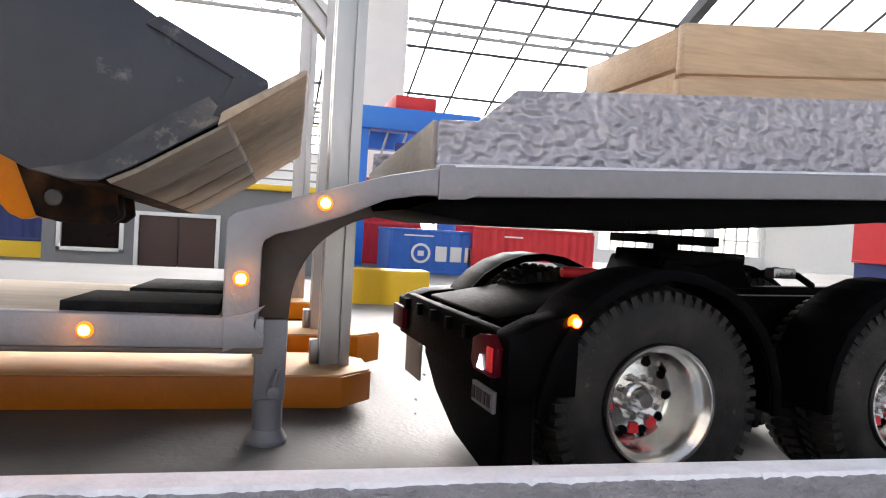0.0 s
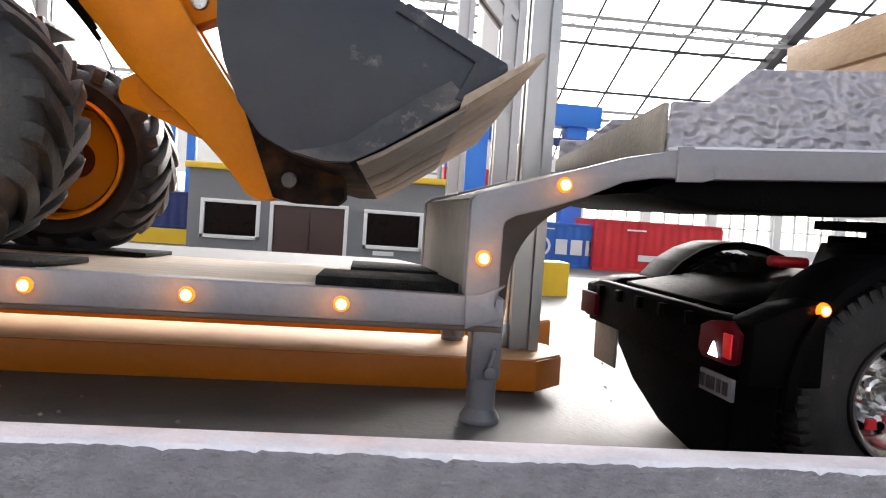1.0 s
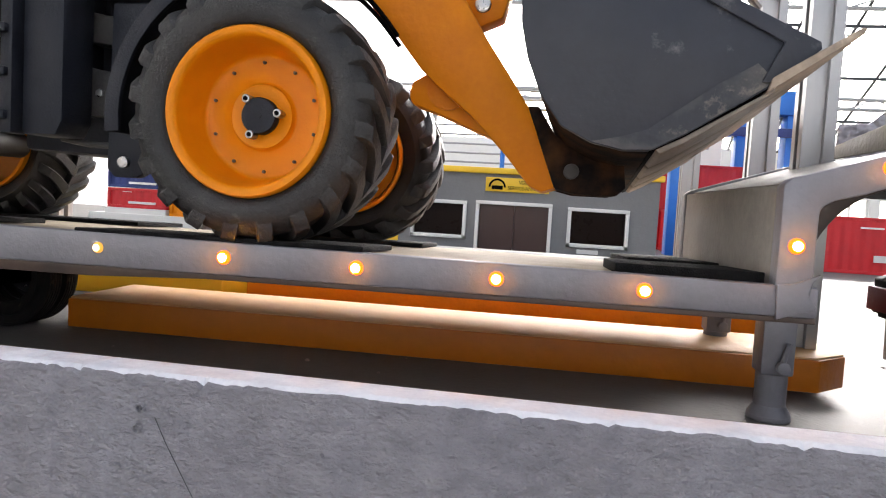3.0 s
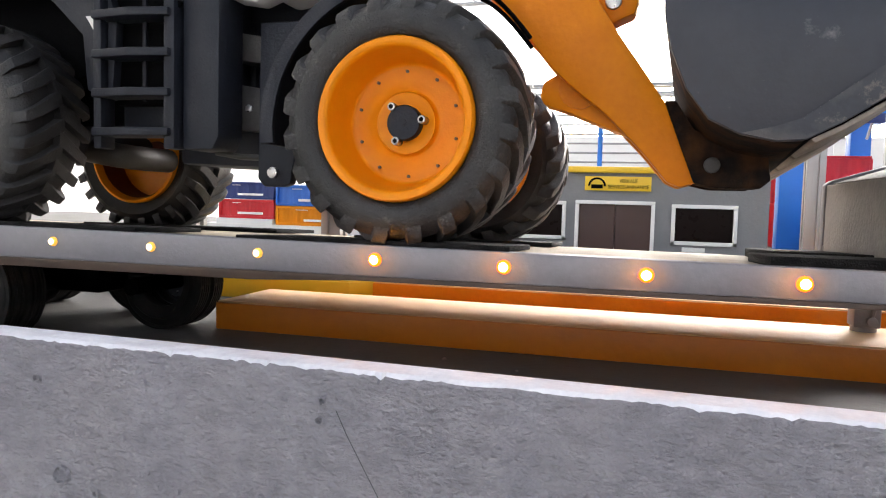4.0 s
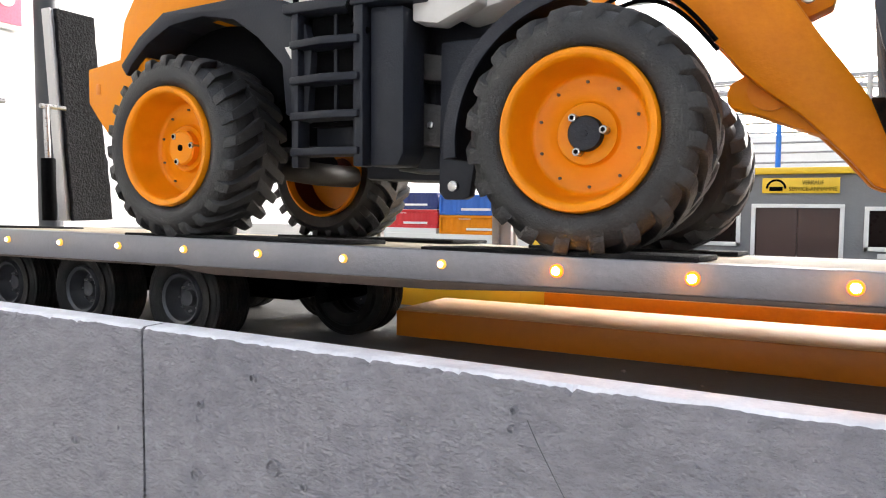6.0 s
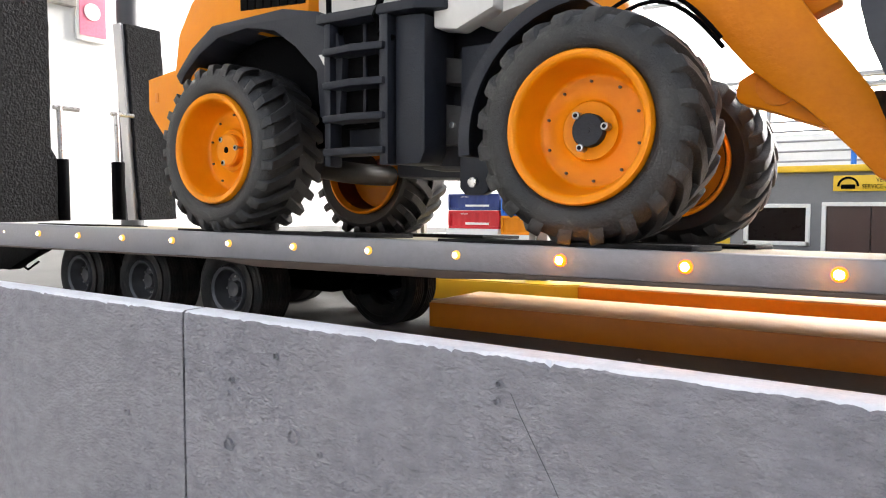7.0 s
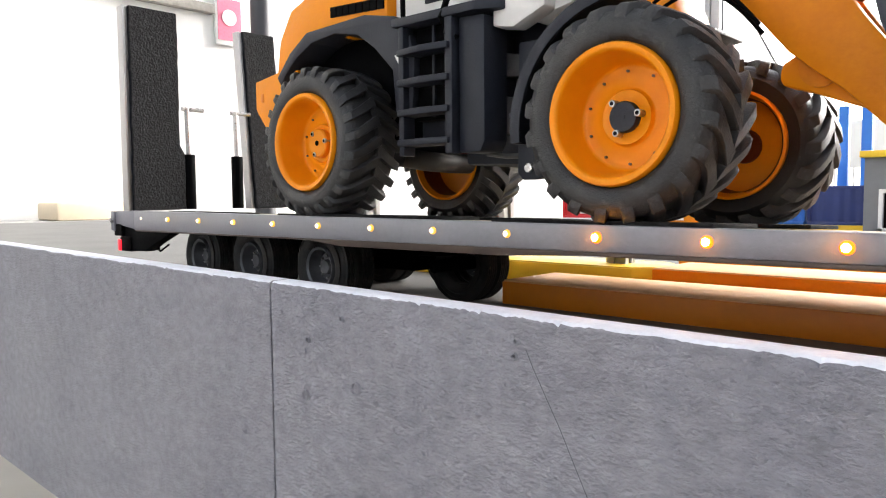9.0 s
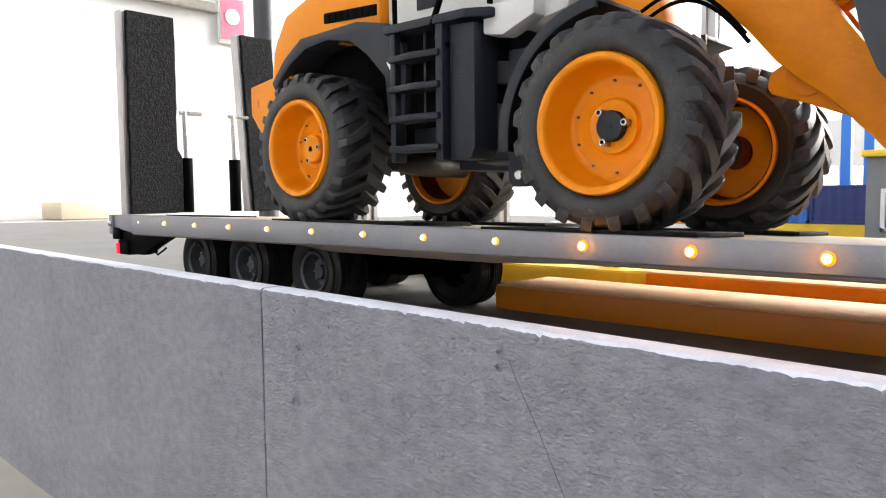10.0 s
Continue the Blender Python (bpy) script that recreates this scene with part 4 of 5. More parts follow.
part("front_bulkhead", prism([(TY0 + 0.0102, 0.0640), (TY1 - 0.0102, 0.0640), (TY1 - 0.0102, 0.1105), (TY0 + 0.0102, 0.1105)], -0.0465, -0.0425, 0.0006, axis="x"), BROWN_GREY, trailer, "dusty cross plate between the gooseneck sides")
part("neck_floor", prism([(-0.042, 0.112), (0.021, 0.1325), (0.047, 0.138), (0.46, 0.1625), (0.46, 0.1575), (0.047, 0.1330), (0.021, 0.1275), (-0.040, 0.1075)], TY0 + 0.0102, TY1 - 0.0102), BROWN_GREY, trailer)
part("neck_frame", prism([(0.030, 0.1190), (0.062, 0.1315), (0.46, 0.1555), (0.46, 0.137), (0.30, 0.129), (0.262, 0.1250), (0.140, 0.1150), (0.130, 0.1155), (0.075, 0.1140)], TY0 + 0.013, TY1 - 0.013, 0.0015), BLACK, trailer, "black underframe of the gooseneck")
part("skid_plate", box((0.206, 0.375, 0.1100), (0.252, 0.435, 0.1160), 0.0008), BLACK, trailer)
part("kingpin", rod((0.232, 0.405, 0.102), (0.232, 0.405, 0.1140), 0.008), BLACK, trailer)
# curved gussets behind the legs, with the upper legs; shade painted in as dark brown
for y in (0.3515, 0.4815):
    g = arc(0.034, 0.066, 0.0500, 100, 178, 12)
    part("curved_gusset", prism([(-0.0325, 0.0605), (-0.0325, 0.105), (0.022, 0.1225)] + g + [(-0.0165, 0.0605)], y, y + 0.015, 0.0008), GUSSET, trailer, "curved gusset plate, coloured dark for the shade under the neck")


def landing_leg(y):
    e = part("landing_leg", box((-0.0325, y - 0.0085, 0.0180), (-0.0165, y + 0.0085, 0.0600), 0.0011), GREY, trailer)
    part("inner_tube", rod((-0.0245, y, 0.0010), (-0.0245, y, 0.0180), 0.0078, seg=28), GREY, e)
    part("foot", join(rod((-0.0245, y, G), (-0.0245, y, G + 0.0028), 0.0108, seg=32, bevel=0.0006), rod((-0.0245, y, G + 0.0028), (-0.0245, y, 0.0016), 0.0108, 0.0080, 32)), GREY, e)
    part("clamp_screw", join(rod((-0.0225, y - 0.0085, 0.0225), (-0.0225, y - 0.0125, 0.0225), 0.0032, seg=16, bevel=0.0004), rod((-0.0230, y - 0.0105, 0.0235), (-0.0205, y - 0.0115, 0.0350), 0.0014, seg=8)), GREY, e)
    return e


landing_leg(0.3600)
landing_leg(0.4900)
part("cross_handle", rod((-0.044, 0.47, 0.043), (-0.036, 0.47, 0.043), 0.003), BLACK, trailer)
# platform coaming with the hammered plate
SID = [(0.0460, 0.1402), (0.0470, 0.1632), (0.0660, 0.1642), (0.0850, 0.1812), (0.3070, 0.1985), (0.46, 0.2105), (0.46, 0.1652), (0.30, 0.1557)]
part("coaming", prism(SID, 0.3075, 0.3115, 0.0006), HAMMERED, trailer, "hammered silver-grey side plate")
part("coaming", prism(SID, 0.5000, 0.5040, 0.0006), HAMMERED, trailer)
part("coaming_end", prism([(0.3115, 0.1395), (0.500, 0.1395), (0.500, 0.1480), (0.3115, 0.1632)], 0.0440, 0.0470, 0.0005, axis="x"), BROWN_GREY, trailer, "dusty end plate of the platform")
part("coaming_foot", prism([(0.046, 0.1395), (0.46, 0.1642), (0.46, 0.1662), (0.046, 0.1415)], 0.3000, 0.3075, 0.0004), EDGE, trailer)
# running gear
TW_R = 0.0340
tt = lathe(tyre_profile(TW_R, 0.0150, 0.0185, 0.2), 40, closed=True)
for k in range(5):
    tt = lathe([(TW_R - 0.0012, 0.0022 + 0.0026 * k), (TW_R + 0.0008, 0.0026 + 0.0026 * k), (TW_R + 0.0008, 0.0040 + 0.0026 * k), (TW_R - 0.0012, 0.0044 + 0.0026 * k)], 40, tt)
TW_T = finish(tt, "tyre", TRUCK_RUBBER, 0.7)
TW_RIM = finish(lathe([(0.0001, 0.0060), (0.0055, 0.0055), (0.0065, 0.0090), (0.0125, 0.0105), (0.0150, 0.0060), (0.0155, 0.0005), (0.0175, -0.0008), (0.0187, 0.0010), (0.0187, 0.0140)], 36), "rim", RIM_DARK, 0.7)
TW_NUT = finish(rod((0, 0.0075, 0), (0, 0.0105, 0), 0.0009, seg=6), "nut", STEEL)


def trailer_wheel(x, y, far=False):
    for d in (0.0, 0.0170):
        yy = y + (-d if far else d)
        w = child("wheel", TW_T, trailer, Matrix.Translation(Vector((x, yy, G + TW_R + 0.0006)) - BASE[trailer]) @ Matrix.Rotation(radians(180 if far else 0), 4, "Z"))
        w["label"] = "small ribbed black trailer tyre on a grey rim"
        if d == 0:
            child("rim", TW_RIM, w)
            for k in range(8):
                a = radians(45 * k)
                child("nut", TW_NUT, w, Matrix.Translation((0.0095 * math.cos(a), 0, 0.0095 * math.sin(a))))


for x in (-0.771, -0.677, -0.571):
    trailer_wheel(x, 0.309)
    trailer_wheel(x, 0.503, True)
    part("axle", rod((x, 0.33, G + TW_R), (x, 0.48, G + TW_R), 0.006), BLACK, trailer)
trailer_wheel(-0.504, 0.442, True)
part("axle", rod((-0.504, 0.38, G + TW_R), (-0.504, 0.44, G + TW_R), 0.006), BLACK, trailer)
part("bogie_frame", box((-0.82, 0.380, 0.022), (-0.53, 0.432, 0.050), 0.003), BLACK, trailer)
# tail
part("tail_beam", box((-0.938, TY0 + 0.002, 0.0460), (-0.918, TY1 - 0.002, 0.0600), 0.0012), BLACK, trailer)
part("hinge_plate", box((-0.9415, TY0, 0.0520), (-0.932, TY0 + 0.012, 0.0745), 0.0010), GREY, trailer)
part("hinge_bolt", rod((-0.937, TY0 - 0.0025, 0.064), (-0.937, TY0 + 0.001, 0.064), 0.0028, seg=12, bevel=0.0004), STEEL, trailer)
for y in (TY0 + 0.006, TY1 - 0.018):
    part("tail_bracket", prism([(-0.934, 0.0585), (-0.800, 0.0560), (-0.812, 0.0500), (-0.842, 0.0400), (-0.868, 0.0300), (-0.905, 0.0300), (-0.916, 0.0400), (-0.930, 0.0450)], y, y + 0.012, 0.0015), BLACK, trailer, "dark sloping bracket under the tail")
part("lamp_box", box((-0.928, TY0 + 0.004, 0.0285), (-0.900, TY0 + 0.040, 0.0455), 0.002), BLACK, trailer)
part("tail_lamp", box((-0.9315, TY0 + 0.003, 0.0290), (-0.9235, TY0 + 0.030, 0.0420), 0.001), LAMP_RED_ON, trailer, "lit red tail lamp")
part("cable", pipe([(-0.89, 0.31, 0.045), (-0.872, 0.308, 0.036), (-0.858, 0.308, 0.030), (-0.845, 0.312, 0.038)], 0.0011, 6), BLACK, trailer)


def ramp(y0, y1, xb, xt, notch, label):
    z0, z1 = zt(-0.93) - 0.001, 0.3075

    def slab(pts, a, b, mat, name, parent, lab="", bev=0.0008):
        bm = bmesh.new()
        top, low = [], []
        for y, z in pts:
            f = (z - z0) / (z1 - z0)
            x = xb + (xt - xb) * f
            top.append(bm.verts.new((x + b, y, z)))
            low.append(bm.verts.new((x + a, y, z)))
        bm.faces.new(top)
        bm.faces.new(low[::-1])
        for i in range(len(pts)):
            j = (i + 1) % len(pts)
            bm.faces.new((low[i], low[j], top[j], top[i]))
        bmesh.ops.recalc_face_normals(bm, faces=bm.faces)
        bmesh.ops.bevel(bm, geom=bm.edges, offset=bev, segments=1, affect="EDGES")
        return part(name, bm, mat, parent, lab)

    r = slab([(y0, z0), (y1, z0), (y1 - 0.003, z1), (y0 + 0.003, z1)], -0.008, 0.0, ALU, "ramp", trailer, label)
    edge = [(y0 + 0.001, z0 + 0.002)]
    rn = random.Random(int(y0 * 1000))
    right = [(y1 + (notch if z0 + (z1 - z0) * k / 24 < 0.145 else 0) - 0.001 + rn.uniform(-0.0006, 0.0006), z0 + (z1 - z0) * k / 24 + 0.001 * (k == 0)) for k in range(25)]
    left = [(y0 + 0.0035 + rn.uniform(-0.0008, 0.0008), z0 + (z1 - z0) * k / 24) for k in range(24, -1, -1)]
    slab(right + left, 0.0, 0.006, GRANULE, "grip_pad", r, "black granulated rubber pad", 0.0006)
    part("side_flange", prism([(xb - 0.012, z0), (xb + 0.002, z0), (xt + 0.002, z1), (xt - 0.012, z1)], y0 - 0.0022, y0 + 0.0005, 0.0005), ALU, r)
    yc = y0 - 0.022 if y0 > 0.4 else y1 + 0.012
    part("strut_body", rod((-0.912, yc, zt(-0.912)), (-0.912, yc, 0.142), 0.0072, seg=24, bevel=0.0006), BLACK, r)
    part("strut_rod", rod((-0.912, yc, 0.142), (-0.914, yc, 0.198), 0.0030, seg=14), STEEL, r)
    part("strut_pin", rod((-0.914, yc - 0.006, 0.197), (-0.914, yc + 0.022, 0.197), 0.0026, seg=10), STEEL, r)
    return r


ramp(0.300, 0.362, -0.914, -0.912, 0.006, "raised aluminium loading ramp, upright on the tail")
ramp(0.462, 0.513, -0.914, -0.936, 0.003, "raised aluminium loading ramp, leaning slightly back")


def mat_sheet(x0, x1, y0, y1, z, t=0.0026, skew=0.0):
    pts = [(x0, y0), (x1, y0 + skew), (x1, y1 + skew), (x0, y1)]
    zz = zt((x0 + x1) / 2) - 0.001 + z
    solo("rubber_mat", leaned(prism(pts, zz, zz + t, 0.0006, axis="z")), MAT, ((x0 + x1) / 2, (y0 + y1) / 2, zz), "thin black rubber mat lying on the trailer bed", "mat", "rubber mats")


mat_sheet(-0.112, -0.049, 0.299, 0.372, 0.0, 0.005)
mat_sheet(-0.098, -0.049, 0.385, 0.50, 0.0, 0.006)
mat_sheet(-0.368, -0.225, 0.2905, 0.352, 0.0, 0.0028, 0.001)
mat_sheet(-0.604, -0.430, 0.2905, 0.352, 0.0, 0.0028, 0.001)
mat_sheet(-0.368, -0.225, 0.448, 0.512, 0.0, 0.0028)
mat_sheet(-0.604, -0.430, 0.448, 0.512, 0.0, 0.0028)
mat_sheet(-0.86, -0.80, 0.32, 0.40, 0.0, 0.0016)

# wooden crate on the gooseneck platform
crate = thing("wooden_crate", (0.30, 0.41, 0.15), "pale wooden crate of boards on the gooseneck platform", "crate")


def sloped(x0, x1, y0, y1, z0, z1, name, label="", k=0.085):
    s = lambda x: k * (x - 0.195)
    return part(name, prism([(x0, z0 + s(x0)), (x1, z0 + s(x1)), (x1, z1 + s(x1)), (x0, z1 + s(x0))], y0, y1, 0.0009), WOOD, crate, label)


sloped(0.195, 0.46, 0.340, 0.348, 0.2075, 0.2365, "board")
sloped(0.195, 0.46, 0.342, 0.350, 0.1560, 0.2055, "board", "lower board, shadowed joint above it")
sloped(0.1955, 0.203, 0.3485, 0.468, 0.2120, 0.2360, "board")
sloped(0.1965, 0.204, 0.3505, 0.468, 0.1560, 0.2100, "board")
sloped(0.203, 0.46, 0.460, 0.468, 0.1560, 0.2360, "board")

# ---- the tractor unit ----
truck = thing("tractor_unit", (0.0735, 0.272, -0.017), "black model tractor unit with chrome wheels under the gooseneck", "truck", turn=2.4)
FR, FZ = 0.057, 0.0505
tp = tyre_profile(FR - 0.002, 0.026, 0.0295, 0.2)
bm = lathe(tp, 56, closed=True)
TT = finish(bm, "tyre", TRUCK_RUBBER, 0.8)
bm = bmesh.new()
for k in range(56):
    a = 2 * math.pi * k / 56
    for y0, y1, da in ((0.0008, 0.0105, 0.0), (0.0155, 0.0252, 0.056)):
        ring = []
        for y in (y0, y1):
            lowr = 0.0045 if y < 0.002 or y > 0.024 else 0.0005
            ring.append([bm.verts.new((r * math.cos(a + da + s), y, r * math.sin(a + da + s))) for s, r in ((-0.034, FR - 0.004 - lowr), (-0.030, FR + 0.0004 - lowr * 0.6), (0.030, FR + 0.0004 - lowr * 0.6), (0.034, FR - 0.004 - lowr))])
        p, q = ring
        for i in range(3):
            bm.faces.new((p[i], p[i + 1], q[i + 1], q[i]))
        bm.faces.new(p[::-1])
        bm.faces.new(q)
TTR = finish(bm, "tread", TRUCK_RUBBER, 0.5)
TRIM = finish(lathe([(0.0001, 0.0225), (0.0150, 0.0225), (0.0190, 0.0240), (0.0215, 0.0225), (0.0238, 0.0110), (0.0256, 0.0022), (0.0275, 0.0006), (0.0282, -0.0010), (0.0294, -0.0012), (0.0300, 0.0006), (0.0300, 0.0240)], 56), "rim", CHROME, 0.9)
THUB = finish(lathe([(0.0001, 0.0120), (0.0036, 0.0120), (0.0048, 0.0138), (0.0052, 0.0185), (0.0068, 0.0195), (0.0072, 0.0226)], 28), "hub", CHROME, 0.6)
TNUT = finish(rod((0, 0.0165, 0), (0, 0.0225, 0), 0.0016, 0.0020, seg=10), "wheel_nut", CHROME)
THOLE = finish(rod((0, 0.0222, 0), (0, 0.0238, 0), 0.0021, seg=14), "rim_hole", BLACK)
TRED = finish(prism(arc(0, 0, 0.0186, -9, 9, 5) + arc(0, 0, 0.0136, 9, -9, 5), 0.0214, 0.0226), "rim_accent", RED)
for x in (0.0800, 0.2370):
    w = child("wheel", TT, truck, Matrix.Translation((x, -0.002, FZ)))
    w["label"] = "black road tyre on a chrome dished rim"
    child("tread", TTR, w)
    child("rim", TRIM, w)
    child("hub", THUB, w)
    for k in range(8):
        a = radians(20 + 45 * k)
        child("wheel_nut", TNUT, w, Matrix.Translation((0.0100 * math.cos(a), 0, 0.0100 * math.sin(a))))
    for k in range(10):
        a = radians(36 * k)
        child("rim_hole", THOLE, w, Matrix.Translation((0.0178 * math.cos(a), 0, 0.0178 * math.sin(a))))
    for a in (-54, -90, -162):
        child("rim_accent", TRED, w, Matrix.Rotation(radians(-a), 4, "Y"))
    for y in (0.0265, 0.137, 0.164):
        w2 = child("wheel", TT, truck, Matrix.Translation((x + (0.010 if y > 0.1 else 0), y, FZ)))
        child("tread", TTR, w2)
    part("axle", rod((x, 0.026, FZ), (x, 0.165, FZ), 0.008), BLACK, truck)
    for y0, y1 in ((-0.006, 0.034), (0.158, 0.198)):
        fd = fender(x + (0.010 if y0 > 0.1 else 0), FZ, 0.0625, -4, 184, y0, y1, 0.0022, 0.0025)
        part("mudguard", fd, BLACK, truck)
for y in (0.060, 0.128):
    part("chassis_rail", prism([(0.004, 0.060), (0.40, 0.070), (0.40, 0.104), (0.10, 0.098), (0.004, 0.082)], y, y + 0.008, 0.001), BLACK, truck)
for x in (0.10, 0.16, 0.30):
    part("cross_beam", box((x, 0.066, 0.074), (x + 0.012, 0.130, 0.090), 0.001), BLACK, truck)
rear = part("rear_panel", prism([(0.004, 0.0560), (0.190, 0.0560), (0.190, 0.0800), (0.176, 0.0840), (0.020, 0.0840), (0.004, 0.0800)], 0.000, 0.006, 0.0010, axis="x"), BLACK, truck, "black rear cross member")
for k in range(6):
    part("bracket", box((-0.003, 0.016 + 0.03 * k, 0.074), (0.001, 0.022 + 0.03 * k, 0.081), 0.0006), BLACK, rear)
part("corner_cover", prism([(0.000, 0.0560), (0.034, 0.0560), (0.034, 0.0940), (0.016, 0.0900), (0.000, 0.0820)], -0.004, 0.018, 0.0012), BLACK, truck)
part("corner_cover", prism([(0.000, 0.0580), (0.034, 0.0580), (0.034, 0.0880), (0.016, 0.0860), (0.000, 0.0800)], 0.176, 0.198, 0.0012), BLACK, truck)
tl = part("tail_lamp", prism([(0.003, 0.064), (0.008, 0.0625), (0.031, 0.0625), (0.035, 0.066), (0.034, 0.077), (0.026, 0.080), (0.010, 0.082), (0.002, 0.077)], -0.0035, 0.000, 0.0008, axis="x"), LAMP_RED, truck, "red tail lamp with a white reversing light")
part("reversing_light", prism([(0.016, 0.0645), (0.024, 0.0645), (0.020, 0.0715)], -0.0045, -0.0035, 0.0004, axis="x"), LAMP_WHITE, tl)
tl = part("tail_lamp", prism([(0.172, 0.060), (0.198, 0.060), (0.198, 0.075), (0.172, 0.075)], -0.0035, 0.000, 0.0008, axis="x"), LAMP_RED, truck)
part("lamp_spot", prism([(0.005, 0.0655), (0.012, 0.0655), (0.012, 0.0765), (0.005, 0.0765)], -0.0045, -0.0035, 0.0004, axis="x"), RED, tl)
np_ = part("number_plate", prism([(0.004, 0.0470), (0.032, 0.0470), (0.032, 0.0570), (0.004, 0.0570)], -0.003, -0.001, 0.0005, axis="x"), PLATE_WHITE, truck, "small white plate with dark bars")
for a, b in ((0.007, 0.011), (0.013, 0.016), (0.018, 0.025), (0.027, 0.031)):
    part("plate_bar", box((-0.0034, a, 0.0490), (-0.003, b, 0.0550)), CHARCOAL, np_)
part("mud_flap", prism([(0.150, 0.030), (0.186, 0.030), (0.188, 0.060), (0.150, 0.060)], 0.004, 0.0055, 0.0004, axis="x"), BROWN_GREY, truck, "grey mud flap")
part("mud_flap", prism([(-0.002, -0.004), (0.036, -0.004), (0.036, 0.058), (-0.002, 0.058)], 0.014, 0.0155, 0.0004, axis="x"), BLACK, truck)
part("rear_valance", prism([(0.030, 0.058), (0.172, 0.058), (0.167, 0.044), (0.140, 0.026), (0.100, 0.011), (0.030, 0.002)], 0.012, 0.020, 0.002, axis="x"), BLACK, truck)
part("deck_cover", prism([(0.010, 0.0855), (0.060, 0.095), (0.13, 0.1025), (0.13, 0.0995), (0.010, 0.0835)], 0.040, 0.155, 0.0008), BLACK, truck)
part("red_cylinder", rod((0.085, 0.120, 0.1055), (0.110, 0.120, 0.1055), 0.0034, bevel=0.0008), RED, truck)
side = part("side_marker", lathe([(0.0001, -0.0028), (0.0026, -0.0022), (0.0034, 0.0)], 16), AMBER, truck, "lit amber marker on the mudguard")
side.location = (0.0300, -0.0055, 0.0905)
child("bulb", CORE, side)
fw = part("fifth_wheel", prism([(0.122, 0.070), (0.146, 0.062), (0.182, 0.070), (0.182, 0.120), (0.146, 0.128), (0.122, 0.120), (0.130, 0.100), (0.130, 0.090)], 0.1150, 0.1235, 0.0012, axis="z"), BLACK, truck, "greasy black coupling plate")
part("coupling_bracket", prism([(0.118, 0.1030), (0.186, 0.1030), (0.176, 0.1190), (0.124, 0.1190)], 0.066, 0.128, 0.0012), BLACK, fw)
part("coupling_lever", box((0.186, 0.050, 0.1110), (0.202, 0.058, 0.1170), 0.001), STEEL, fw)
part("air_hose", pipe([(0.190, 0.075, 0.110), (0.205, 0.070, 0.115), (0.222, 0.070, 0.112), (0.238, 0.075, 0.106)], 0.0022, 8), BLACK, truck)

# ---- the sales shed ----
SY = 2.6
shed = thing("office_shed", (-0.24, SY, LOW), "grey model office shed with white-framed windows and yellow roof edge", "shed")
SX0, SX1, ST = -0.695, 0.228, 0.205
opens = [(-0.637, -0.459, -0.022, 0.090), (-0.400, -0.152, LOW, 0.095), (-0.071, 0.117, -0.026, 0.088)]
part("front_wall", box((SX0, SY, ST - 0.11), (SX1, SY + 0.02, ST)), SHED_GREY, shed)
xs = [SX0] + [v for o in opens for v in o[:2]] + [SX1]
for a, b in zip(xs[0::2], xs[1::2]):
    part("wall_panel", box((a, SY, LOW), (b, SY + 0.02, ST - 0.1101)), SHED_GREY, shed)
for x0, x1, z0, z1 in opens:
    if z0 > LOW:
        part("wall_panel", box((x0, SY, LOW), (x1, SY + 0.02, z0)), SHED_GREY, shed)
    part("wall_panel", box((x0, SY, z1), (x1, SY + 0.02, ST - 0.1101)), SHED_GREY, shed)
for x in (SX0, SX1 - 0.02):
    part("end_wall", box((x, SY + 0.0205, LOW), (x + 0.02, SY + 0.60, ST)), SHED_GREY, shed)
part("back_wall", box((SX0 + 0.0205, SY + 0.58, LOW), (SX1 - 0.0205, SY + 0.60, ST)), SHED_GREY, shed)
part("roof", box((SX0 - 0.012, SY - 0.02, ST + 0.0005), (SX1 + 0.012, SY + 0.62, ST + 0.022), 0.003), YELLOW, shed, "flat roof with yellow edge")
for k, (x0, x1, z0, z1) in enumerate(opens):
    w = 0.013
    fr = box((x0 - w, SY - 0.012, z1), (x1 + w, SY + 0.006, z1 + w), 0.001)
    for a in (x0 - w, x1):
        fr = box((a, SY - 0.012, z0 - (w if k != 1 else 0)), (a + w, SY + 0.006, z1), 0.001, bm=fr)
    if k != 1:
        fr = box((x0 - w, SY - 0.012, z0 - w), (x1 + w, SY + 0.006, z0), 0.001, bm=fr)
        wn_ = part("window", fr, WHITE, shed, "white window frame with dark pane")
        part("pane", box((x0, SY + 0.008, z0), (x1, SY + 0.012, z1)), DARK_GLASS, wn_)
    else:
        dr = part("door_frame", fr, WHITE, shed)
        part("door_leaf", box((x0, SY + 0.006, z0), (x0 + 0.125, SY + 0.012, z1)), DOOR_BROWN, dr, "dark brown glazed door")
        part("door_leaf", box((x0 + 0.127, SY + 0.006, z0), (x1, SY + 0.012, z1)), DOOR_BROWN, dr)
sign = part("sign_board", box((-0.382, SY - 0.010, 0.143), (-0.155, SY - 0.001, 0.193), 0.001), YELLOW, shed, "yellow sign with dark lettering")
lettering("VERKAUF", 0.019, Matrix.Translation((-0.232, SY - 0.0115, 0.1765)) @ Matrix.Rotation(radians(90), 4, "X"), BLACK, sign, width=0.062)
lettering("SERVICE-ANNAHME", 0.019, Matrix.Translation((-0.232, SY - 0.0115, 0.1565)) @ Matrix.Rotation(radians(90), 4, "X"), BLACK, sign, width=0.138)
part("sign_emblem", prism(arc(-0.340, 0.158, 0.031, 0, 180, 14) + arc(-0.340, 0.158, 0.024, 180, 0, 14), SY - 0.0125, SY - 0.0105), BLACK, sign, "plain dark arch emblem")
